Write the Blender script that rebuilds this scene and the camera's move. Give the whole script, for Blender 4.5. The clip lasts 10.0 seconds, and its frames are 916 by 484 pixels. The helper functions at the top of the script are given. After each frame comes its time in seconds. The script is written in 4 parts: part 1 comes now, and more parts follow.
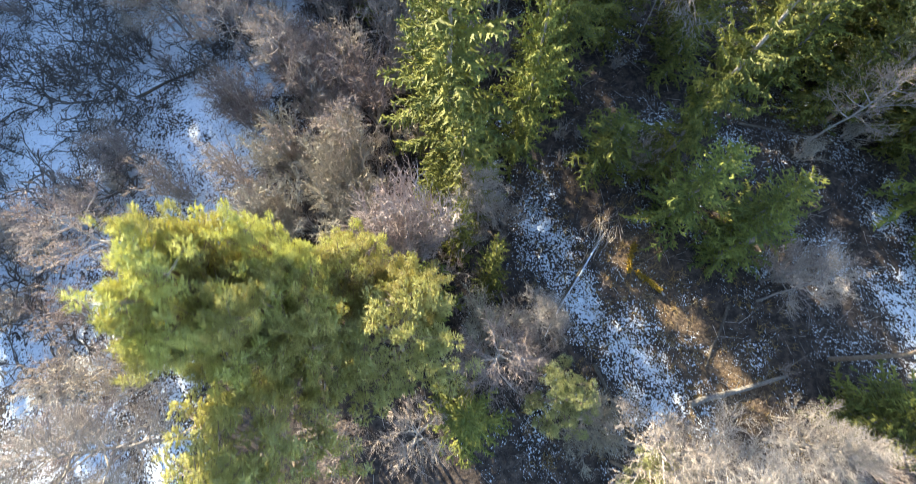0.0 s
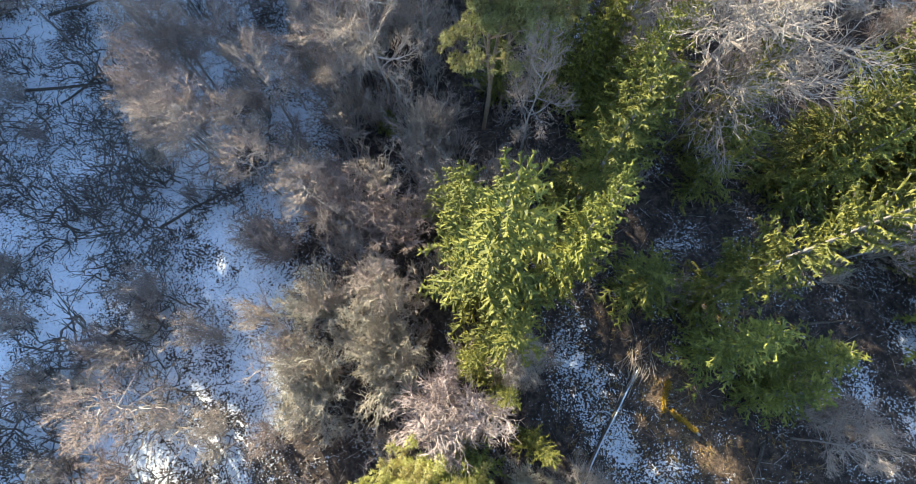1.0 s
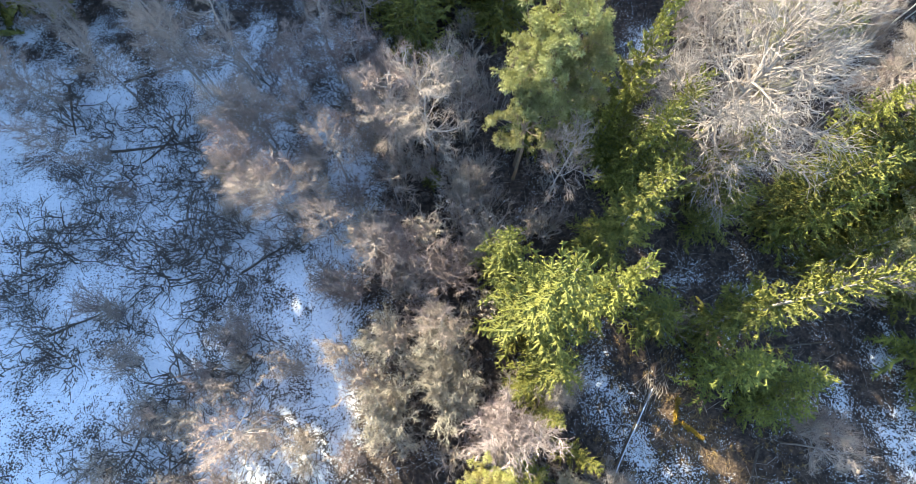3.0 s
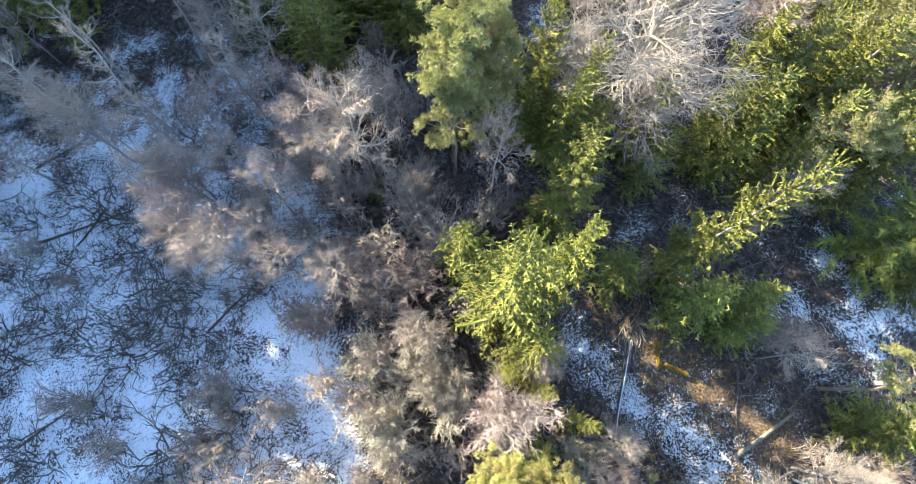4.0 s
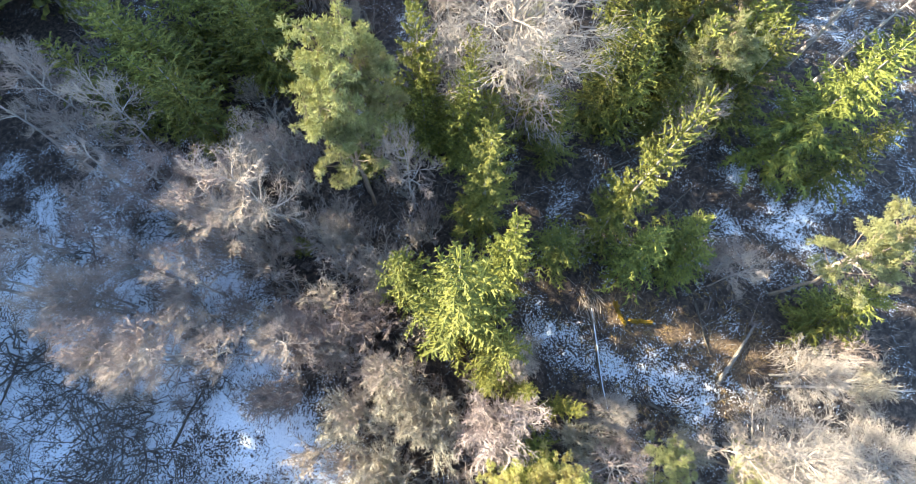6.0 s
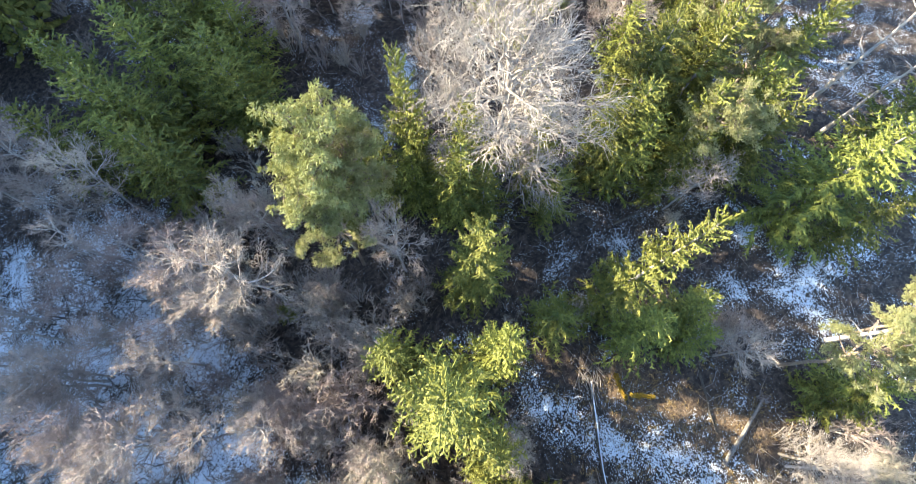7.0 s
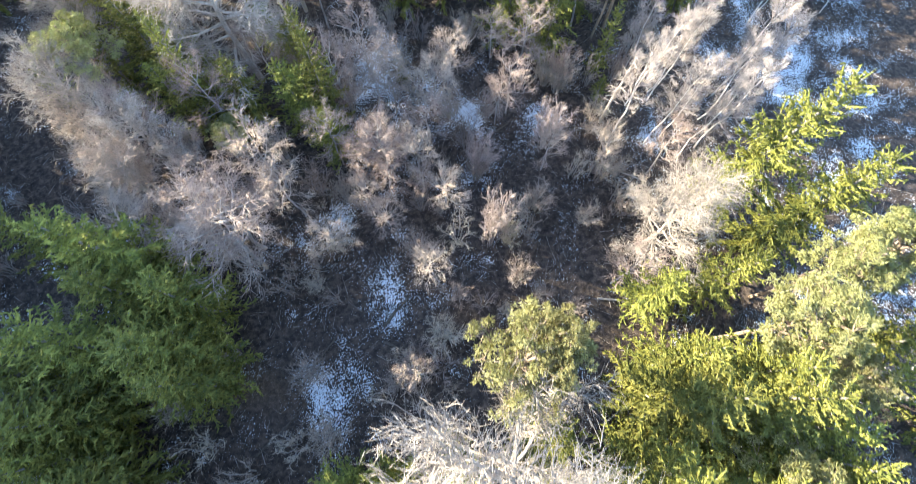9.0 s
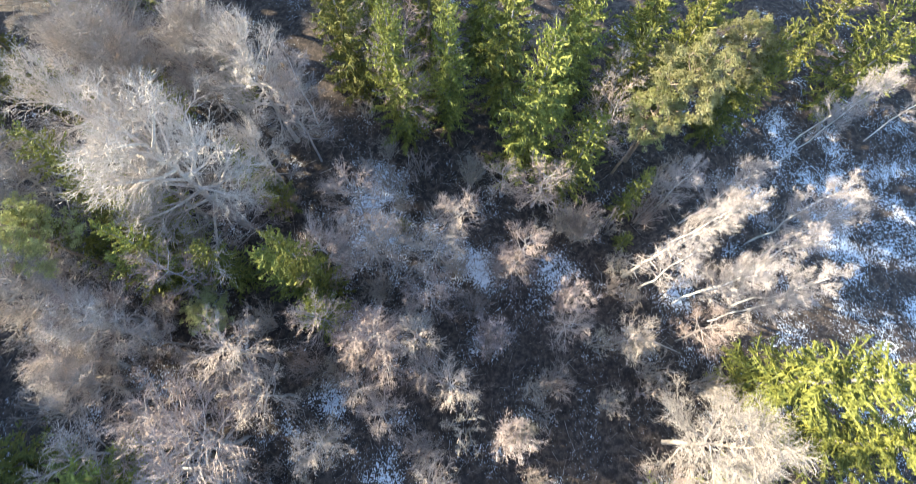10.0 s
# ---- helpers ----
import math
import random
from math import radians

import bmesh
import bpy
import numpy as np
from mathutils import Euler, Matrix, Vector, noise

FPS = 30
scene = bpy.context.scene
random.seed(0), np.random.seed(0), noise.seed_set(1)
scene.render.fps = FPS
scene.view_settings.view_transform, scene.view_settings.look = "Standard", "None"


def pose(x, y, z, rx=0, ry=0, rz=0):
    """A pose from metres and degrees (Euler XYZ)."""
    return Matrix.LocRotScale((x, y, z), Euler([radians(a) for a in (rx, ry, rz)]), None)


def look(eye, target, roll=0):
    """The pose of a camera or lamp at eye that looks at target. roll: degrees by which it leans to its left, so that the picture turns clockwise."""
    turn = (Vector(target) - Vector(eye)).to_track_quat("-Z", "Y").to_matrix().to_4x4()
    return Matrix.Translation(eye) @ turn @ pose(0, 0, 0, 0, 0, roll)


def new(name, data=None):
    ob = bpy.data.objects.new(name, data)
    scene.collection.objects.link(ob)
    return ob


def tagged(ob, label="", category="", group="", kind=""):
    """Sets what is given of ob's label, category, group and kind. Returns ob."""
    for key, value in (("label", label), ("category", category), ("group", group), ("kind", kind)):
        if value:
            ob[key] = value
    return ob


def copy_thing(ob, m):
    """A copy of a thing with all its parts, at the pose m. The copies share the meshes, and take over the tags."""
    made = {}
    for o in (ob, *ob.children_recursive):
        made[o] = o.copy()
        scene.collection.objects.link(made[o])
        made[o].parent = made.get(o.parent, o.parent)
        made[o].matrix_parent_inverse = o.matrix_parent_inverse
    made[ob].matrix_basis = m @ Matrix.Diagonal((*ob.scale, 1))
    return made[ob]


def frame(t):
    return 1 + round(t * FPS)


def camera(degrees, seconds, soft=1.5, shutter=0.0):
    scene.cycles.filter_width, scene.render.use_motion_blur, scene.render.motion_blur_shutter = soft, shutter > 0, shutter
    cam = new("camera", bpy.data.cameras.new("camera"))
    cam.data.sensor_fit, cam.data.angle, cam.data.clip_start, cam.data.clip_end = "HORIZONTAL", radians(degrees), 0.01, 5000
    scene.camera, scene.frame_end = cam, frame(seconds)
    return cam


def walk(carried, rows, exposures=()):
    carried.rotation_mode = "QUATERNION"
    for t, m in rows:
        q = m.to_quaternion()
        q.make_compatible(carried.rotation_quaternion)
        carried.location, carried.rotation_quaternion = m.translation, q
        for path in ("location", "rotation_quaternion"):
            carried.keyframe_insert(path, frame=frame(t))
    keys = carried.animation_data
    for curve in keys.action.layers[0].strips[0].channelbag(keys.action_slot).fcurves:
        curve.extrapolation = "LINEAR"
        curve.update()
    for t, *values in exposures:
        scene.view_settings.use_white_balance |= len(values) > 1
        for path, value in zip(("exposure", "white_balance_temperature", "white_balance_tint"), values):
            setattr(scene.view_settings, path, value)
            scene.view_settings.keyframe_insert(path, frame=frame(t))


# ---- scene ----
cam = camera(86.7, 10.0, 0.8, 0.2)
# seconds, place in metres, turn in degrees
PATH = [
    (0, 0.000, 0.000, 31.500, 17.40, -0.00, 0.00),
    (0.5, -1.057, 6.054, 32.290, 17.18, 0.01, -0.76),
    (1, -2.443, 9.316, 34.449, 17.03, -0.14, -1.36),
    (1.5, -3.752, 10.728, 36.733, 16.98, -0.13, -1.45),
    (2, -4.697, 11.056, 39.058, 16.94, -0.10, -1.82),
    (2.2, -5.047, 11.026, 39.678, 16.94, -0.10, -2.17),
    (3.3, -6.346, 11.006, 41.897, 16.98, -0.68, -3.25),
    (3.5, -6.286, 10.886, 41.917, 17.18, -0.78, -7.70),
    (4, -5.852, 10.740, 42.172, 17.23, -0.54, -17.09),
    (4.5, -5.726, 10.964, 42.301, 16.95, -0.82, -25.20),
    (5, -5.131, 10.547, 42.273, 17.31, -0.42, -34.63),
    (5.2, -5.031, 10.607, 42.273, 17.31, -0.42, -35.93),
    (6.3, -3.076, 12.360, 41.970, 17.62, -0.32, -36.29),
    (6.5, -2.366, 13.160, 41.940, 17.62, -0.32, -36.39),
    (7, 0.231, 16.094, 41.730, 17.55, -0.34, -36.40),
    (7.5, 3.381, 19.893, 41.453, 17.50, -0.40, -36.29),
    (8, 7.014, 24.535, 41.155, 17.53, -0.44, -36.18),
    (8.5, 11.067, 29.979, 40.822, 17.49, -0.46, -36.04),
    (9, 15.323, 36.072, 40.457, 17.55, -0.64, -35.85),
    (9.5, 19.726, 42.657, 40.232, 17.62, -0.78, -35.72),
    (10, 24.374, 49.542, 40.196, 17.76, -0.61, -35.51),
]
walk(cam, [(t, pose(x, y, z, rx, ry, rz)) for t, x, y, z, rx, ry, rz in PATH],
     [(0, 1.95), (0.5, 1.80), (1.2, 1.70), (1.5, 1.76), (2, 1.88), (3.5, 2.16), (5, 2.28), (6.5, 2.26), (8, 2.56), (9, 2.50), (10, 2.22)])

# ---- light ----
SUN_AZ, SUN_EL = -34.0, 19.0          # degrees clockwise from +y, and above the horizon
world = bpy.data.worlds.new("world")
scene.world = world
world.use_nodes = True
wn = world.node_tree.nodes
wn.clear()
sky = wn.new("ShaderNodeTexSky")
sky.sky_type = 'NISHITA'
sky.sun_disc = False
sky.sun_elevation, sky.sun_rotation = radians(SUN_EL), radians(SUN_AZ)
sky.air_density, sky.dust_density, sky.ozone_density = 1.0, 0.3, 2.6
wbg = wn.new("ShaderNodeBackground")
wbg.inputs["Strength"].default_value = 0.15
wout = wn.new("ShaderNodeOutputWorld")
world.node_tree.links.new(sky.outputs[0], wbg.inputs[0])
world.node_tree.links.new(wbg.outputs[0], wout.inputs[0])
sun = new("sun", bpy.data.lights.new("sun", 'SUN'))
sun.data.energy, sun.data.angle, sun.data.color = 5.0, radians(0.5), (1.0, 0.915, 0.69)
to_sun = Vector((math.sin(radians(SUN_AZ)) * math.cos(radians(SUN_EL)), math.cos(radians(SUN_AZ)) * math.cos(radians(SUN_EL)), math.sin(radians(SUN_EL))))
sun.matrix_world = look(to_sun * 200, (0, 0, 0))


# ---- materials ----
def material(name, stops, scale=3.0, rough=0.85, bump=0.0, hue=0.0, value=0.0, trans=0.0, coarse=0.35):
    """A procedural surface: a ramp of colours over two scales of noise, varied a little from thing to thing."""
    m = bpy.data.materials.new(name)
    m.use_nodes = True
    n, l = m.node_tree.nodes, m.node_tree.links
    bsdf = n["Principled BSDF"]
    geo = n.new("ShaderNodeTexCoord")
    fine, wide, mix = n.new("ShaderNodeTexNoise"), n.new("ShaderNodeTexNoise"), n.new("ShaderNodeMix")
    fine.inputs["Scale"].default_value, wide.inputs["Scale"].default_value = scale, scale * 0.12
    fine.inputs["Detail"].default_value = 4.0
    mix.inputs[0].default_value = coarse
    ramp = n.new("ShaderNodeValToRGB")
    while len(ramp.color_ramp.elements) < len(stops):
        ramp.color_ramp.elements.new(0.5)
    for e, (p, c) in zip(ramp.color_ramp.elements, stops):
        e.position, e.color = p, (*c, 1)
    for tex in (fine, wide):
        l.new(geo.outputs["Object"], tex.inputs["Vector"])
    l.new(fine.outputs[0], mix.inputs[2])
    l.new(wide.outputs[0], mix.inputs[3])
    l.new(mix.outputs[0], ramp.inputs[0])
    col = ramp.outputs[0]
    if hue or value:
        info, hsv = n.new("ShaderNodeObjectInfo"), n.new("ShaderNodeHueSaturation")
        for key, span in (("Hue", hue), ("Value", value)):
            mr = n.new("ShaderNodeMapRange")
            mid = 0.5 if key == "Hue" else 1.0
            mr.inputs[3].default_value, mr.inputs[4].default_value = mid - span, mid + span
            l.new(info.outputs["Random"], mr.inputs[0])
            l.new(mr.outputs[0], hsv.inputs[key])
        l.new(col, hsv.inputs["Color"])
        col = hsv.outputs[0]
    l.new(col, bsdf.inputs["Base Color"])
    bsdf.inputs["Roughness"].default_value = rough
    bsdf.inputs["Specular IOR Level"].default_value = 0.25
    if bump:
        b = n.new("ShaderNodeBump")
        b.inputs["Strength"].default_value, b.inputs["Distance"].default_value = bump, 0.05
        l.new(fine.outputs[0], b.inputs["Height"])
        l.new(b.outputs[0], bsdf.inputs["Normal"])
    if trans:
        t, mx = n.new("ShaderNodeBsdfTranslucent"), n.new("ShaderNodeMixShader")
        mx.inputs[0].default_value = trans
        l.new(col, t.inputs["Color"])
        l.new(bsdf.outputs[0], mx.inputs[1])
        l.new(t.outputs[0], mx.inputs[2])
        l.new(mx.outputs[0], n["Material Output"].inputs["Surface"])
    return m


M = {
    "spruce_needles": material("spruce_needles", [(0.3, (0.055, 0.08, 0.03)), (0.5, (0.205, 0.21, 0.045)), (0.68, (0.44, 0.41, 0.095))], 2.2, 0.6, hue=0.009, value=0.22, trans=0.25),
    "pine_needles": material("pine_needles", [(0.3, (0.235, 0.235, 0.1)), (0.5, (0.395, 0.38, 0.17)), (0.68, (0.54, 0.51, 0.26))], 1.6, 0.65, hue=0.012, value=0.1, trans=0.5),
    # lighter copy of the pine needles, with sunlight put into the colour
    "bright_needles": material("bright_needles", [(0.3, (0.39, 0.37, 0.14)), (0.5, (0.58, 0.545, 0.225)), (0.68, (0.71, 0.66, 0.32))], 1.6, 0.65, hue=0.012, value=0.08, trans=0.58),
    "spruce_bark": material("spruce_bark", [(0.35, (0.14, 0.12, 0.10)), (0.65, (0.34, 0.31, 0.28))], 9, 0.9, 0.6),
    "pine_bark": material("pine_bark", [(0.35, (0.20, 0.14, 0.10)), (0.65, (0.40, 0.31, 0.23))], 8, 0.9, 0.6),
    "birch_bark": material("birch_bark", [(0.33, (0.25, 0.22, 0.20)), (0.48, (0.66, 0.63, 0.60)), (0.7, (0.76, 0.74, 0.71))], 6, 0.7, 0.3),
    "oak_bark": material("oak_bark", [(0.35, (0.23, 0.19, 0.162)), (0.65, (0.47, 0.405, 0.35))], 7, 0.85, 0.5),
    "pale_bark": material("pale_bark", [(0.33, (0.33, 0.275, 0.232)), (0.65, (0.58, 0.505, 0.44))], 7, 0.85, 0.5),
    "bare_bark": material("bare_bark", [(0.35, (0.24, 0.21, 0.19)), (0.65, (0.48, 0.43, 0.40))], 7, 0.9, 0.4, hue=0.015, value=0.2),
    "twig_tan": material("twig_tan", [(0.35, (0.25, 0.214, 0.166)), (0.65, (0.46, 0.40, 0.318))], 3, 0.85, hue=0.02, value=0.15),
    "twig_pink": material("twig_pink", [(0.35, (0.28, 0.224, 0.208)), (0.65, (0.49, 0.398, 0.372))], 3, 0.85, value=0.12),
    "twig_brown": material("twig_brown", [(0.35, (0.25, 0.2, 0.163)), (0.65, (0.50, 0.408, 0.336))], 3, 0.9, hue=0.02, value=0.25),
    "twig_grey": material("twig_grey", [(0.35, (0.24, 0.184, 0.154)), (0.65, (0.475, 0.378, 0.32))], 3, 0.9, hue=0.015, value=0.2),
    "twig_dark": material("twig_dark", [(0.35, (0.065, 0.056, 0.05)), (0.65, (0.18, 0.152, 0.13))], 3, 0.9, value=0.25),
    "birch_limb": material("birch_limb", [(0.33, (0.22, 0.18, 0.165)), (0.65, (0.44, 0.375, 0.345))], 5, 0.8, 0.2),
    "twig_birch": material("twig_birch", [(0.35, (0.26, 0.22, 0.205)), (0.65, (0.46, 0.40, 0.375))], 3, 0.85, value=0.12),
    "moss": material("moss", [(0.35, (0.19, 0.12, 0.022)), (0.65, (0.50, 0.33, 0.05))], 12, 0.95, 0.8),
    "dead_wood": material("dead_wood", [(0.35, (0.28, 0.24, 0.21)), (0.65, (0.56, 0.51, 0.46))], 9, 0.85, 0.5),
    "rotten_wood": material("rotten_wood", [(0.35, (0.06, 0.05, 0.04)), (0.65, (0.17, 0.14, 0.11))], 9, 0.9, 0.5),
    "snow_cap": material("snow_cap", [(0.35, (0.72, 0.76, 0.82)), (0.65, (0.86, 0.88, 0.92))], 6, 0.6, 0.4),
    "litter": material("litter", [(0.35, (0.07, 0.05, 0.035)), (0.65, (0.22, 0.15, 0.10))], 5, 0.95),
    "dry_grass": material("dry_grass", [(0.35, (0.20, 0.13, 0.055)), (0.65, (0.45, 0.31, 0.13))], 4, 0.9),
}


def ground_material():
    """Leaf litter, bare earth and moss under a broken cover of old snow, whose share is stored on the sheet."""
    m = bpy.data.materials.new("forest_floor")
    m.use_nodes = True
    n, l = m.node_tree.nodes, m.node_tree.links
    bsdf = n["Principled BSDF"]
    co = n.new("ShaderNodeTexCoord").outputs["Object"]

    def noise_of(scale, detail=4.0, rough=0.55, bend=0.0):
        t = n.new("ShaderNodeTexNoise")
        t.inputs["Scale"].default_value, t.inputs["Detail"].default_value, t.inputs["Roughness"].default_value = scale, detail, rough
        t.inputs["Distortion"].default_value = bend
        l.new(co, t.inputs["Vector"])
        return t.outputs[0]

    def calc(op, a, b):
        t = n.new("ShaderNodeMath")
        t.operation = op
        for i, v in enumerate((a, b)):
            if isinstance(v, (int, float)):
                t.inputs[i].default_value = v
            else:
                l.new(v, t.inputs[i])
        return t.outputs[0]

    def ramp_of(v, stops):
        r = n.new("ShaderNodeValToRGB")
        while len(r.color_ramp.elements) < len(stops):
            r.color_ramp.elements.new(0.5)
        for e, (p, c) in zip(r.color_ramp.elements, stops):
            e.position, e.color = p, (*c, 1)
        l.new(v, r.inputs[0])
        return r.outputs[0]

    soil = ramp_of(noise_of(2.2, 8, 0.7), [(0.3, (0.02, 0.016, 0.014)), (0.47, (0.058, 0.044, 0.037)), (0.6, (0.12, 0.09, 0.072)), (0.75, (0.22, 0.165, 0.125))])
    # brown leaf litter, coloured lighter and warmer to carry streaks of sunlight
    leaf = n.new("ShaderNodeAttribute")
    leaf.attribute_name = "leaf"
    brown = ramp_of(noise_of(5.0, 8, 0.75), [(0.36, (0.045, 0.03, 0.02)), (0.5, (0.17, 0.11, 0.065)), (0.66, (0.42, 0.30, 0.18))])
    floor_mix = n.new("ShaderNodeMix")
    floor_mix.data_type = 'RGBA'
    l.new(calc('MULTIPLY', leaf.outputs["Fac"], calc('ADD', noise_of(0.9, 4), 0.35)), floor_mix.inputs[0])
    l.new(soil, floor_mix.inputs[6])
    l.new(brown, floor_mix.inputs[7])
    soil = floor_mix.outputs[2]
    share = n.new("ShaderNodeAttribute")
    share.attribute_name = "snow"
    grains = n.new("ShaderNodeTexVoronoi")
    grains.inputs["Scale"].default_value = 10.5
    warp = n.new("ShaderNodeMix")
    warp.data_type = 'VECTOR'
    warp.inputs[0].default_value = 0.16
    wn2 = n.new("ShaderNodeTexNoise")
    wn2.inputs["Scale"].default_value, wn2.inputs["Detail"].default_value = 3.0, 3.0
    l.new(co, wn2.inputs["Vector"])
    l.new(co, warp.inputs[4])
    l.new(wn2.outputs["Color"], warp.inputs[5])
    l.new(warp.outputs[1], grains.inputs["Vector"])
    fleck = calc('ADD', calc('MULTIPLY', noise_of(5.6, 4, 0.65, 0.8), 0.75), calc('MULTIPLY', grains.outputs["Distance"], 0.30))
    patch = calc('MULTIPLY', calc('SUBTRACT', noise_of(0.28, 4, 0.6), 0.5), 0.75)
    level = calc('SUBTRACT', calc('ADD', calc('ADD', calc('MULTIPLY', share.outputs["Fac"], 0.5), 0.25), patch), fleck)
    cover = n.new("ShaderNodeMapRange")
    cover.inputs[1].default_value, cover.inputs[2].default_value = -0.004, 0.02
    l.new(level, cover.inputs[0])
    snow = ramp_of(noise_of(5.0, 5), [(0.35, (0.74, 0.78, 0.84)), (0.65, (0.89, 0.91, 0.94))])
    mix = n.new("ShaderNodeMix")
    mix.data_type = 'RGBA'
    l.new(cover.outputs[0], mix.inputs[0])
    l.new(soil, mix.inputs[6])
    l.new(snow, mix.inputs[7])
    l.new(mix.outputs[2], bsdf.inputs["Base Color"])
    bsdf.inputs["Roughness"].default_value = 0.85
    bsdf.inputs["Specular IOR Level"].default_value = 0.2
    b = n.new("ShaderNodeBump")
    b.inputs["Strength"].default_value, b.inputs["Distance"].default_value = 0.9, 0.12
    l.new(calc('ADD', calc('MULTIPLY', cover.outputs[0], 0.5), noise_of(7.0, 5, 0.6)), b.inputs["Height"])
    l.new(b.outputs[0], bsdf.inputs["Normal"])
    return m


# ---- mesh tools ----
def mesh_from(name, verts, faces, mats, index=None, smooth=False):
    me = bpy.data.meshes.new(name)
    verts, faces = np.asarray(verts, np.float32), np.asarray(faces, np.int32)
    k = faces.shape[1]
    me.vertices.add(len(verts))
    me.vertices.foreach_set("co", verts.ravel())
    me.loops.add(faces.size)
    me.loops.foreach_set("vertex_index", faces.ravel())
    me.polygons.add(len(faces))
    me.polygons.foreach_set("loop_start", np.arange(0, faces.size, k, dtype=np.int32))
    me.polygons.foreach_set("use_smooth", np.full(len(faces), smooth))
    for m in mats:
        me.materials.append(m)
    if index is not None:
        me.polygons.foreach_set("material_index", np.asarray(index, np.int32))
    me.update(calc_edges=True)
    return me


def frames_of(d):
    """Two unit vectors across each direction."""
    ref = np.where(np.abs(d[:, 2:3]) < 0.9, np.array([[0, 0, 1.0]]), np.array([[1.0, 0, 0]]))
    u = np.cross(d, ref)
    u /= np.linalg.norm(u, axis=1, keepdims=True) + 1e-9
    return u, np.cross(d, u)


class Soup:
    """Gathers many small tapered tubes, spikes and needle sprays into one mesh."""

    def __init__(self):
        self.v, self.f, self.n = [], [], 0

    def add(self, v, f):
        self.v.append(v)
        self.f.append(f + self.n)
        self.n += len(v)

    def tubes(self, p0, p1, r0, r1, sides=3):
        p0, p1 = np.atleast_2d(p0).astype(float), np.atleast_2d(p1).astype(float)
        k = len(p0)
        r0, r1 = np.broadcast_to(r0, k), np.broadcast_to(r1, k)
        d = p1 - p0
        d /= np.linalg.norm(d, axis=1, keepdims=True) + 1e-9
        u, w = frames_of(d)
        a = np.arange(sides) * 2 * np.pi / sides
        ring = u[:, None] * np.cos(a)[None, :, None] + w[:, None] * np.sin(a)[None, :, None]
        v = np.concatenate([p0[:, None] + ring * r0[:, None, None], p1[:, None] + ring * r1[:, None, None]], 1)
        i, j = np.arange(sides), (np.arange(sides) + 1) % sides
        tri = np.concatenate([np.stack([i, j, j + sides], 1), np.stack([i, j + sides, i + sides], 1)])
        self.add(v.reshape(-1, 3), (tri[None] + (np.arange(k) * 2 * sides)[:, None, None]).reshape(-1, 3))

    def spikes(self, p0, p1, r0, sides=3):
        p0, p1 = np.atleast_2d(p0).astype(float), np.atleast_2d(p1).astype(float)
        k = len(p0)
        r0 = np.broadcast_to(r0, k)
        d = p1 - p0
        d /= np.linalg.norm(d, axis=1, keepdims=True) + 1e-9
        u, w = frames_of(d)
        a = np.arange(sides) * 2 * np.pi / sides
        ring = u[:, None] * np.cos(a)[None, :, None] + w[:, None] * np.sin(a)[None, :, None]
        v = np.concatenate([p0[:, None] + ring * r0[:, None, None], p1[:, None]], 1)
        i, j = np.arange(sides), (np.arange(sides) + 1) % sides
        tri = np.stack([i, j, np.full(sides, sides)], 1)
        self.add(v.reshape(-1, 3), (tri[None] + (np.arange(k) * (sides + 1))[:, None, None]).reshape(-1, 3))

    def brushes(self, p0, p1, r, at=0.4):
        """Spindles: a needle-clad shoot, thickest at a share of its length."""
        p0, p1 = np.atleast_2d(p0).astype(float), np.atleast_2d(p1).astype(float)
        k = len(p0)
        r = np.broadcast_to(r, k)
        d = p1 - p0
        ln = np.linalg.norm(d, axis=1, keepdims=True) + 1e-9
        u, w = frames_of(d / ln)
        a = np.arange(3) * 2 * np.pi / 3 + 0.5
        mid = p0 + d * at
        ring = mid[:, None] + (u[:, None] * np.cos(a)[None, :, None] + w[:, None] * np.sin(a)[None, :, None]) * r[:, None, None]
        v = np.concatenate([p0[:, None], ring, p1[:, None]], 1)
        tri = np.array([[0, 2, 1], [0, 3, 2], [0, 1, 3], [4, 1, 2], [4, 2, 3], [4, 3, 1]])
        self.add(v.reshape(-1, 3), (tri[None] + (np.arange(k) * 5)[:, None, None]).reshape(-1, 3))

    def mesh(self, name, mat):
        return mesh_from(name, np.concatenate(self.v), np.concatenate(self.f), [mat])


def unit(v):
    return v / (np.linalg.norm(v, axis=-1, keepdims=True) + 1e-9)


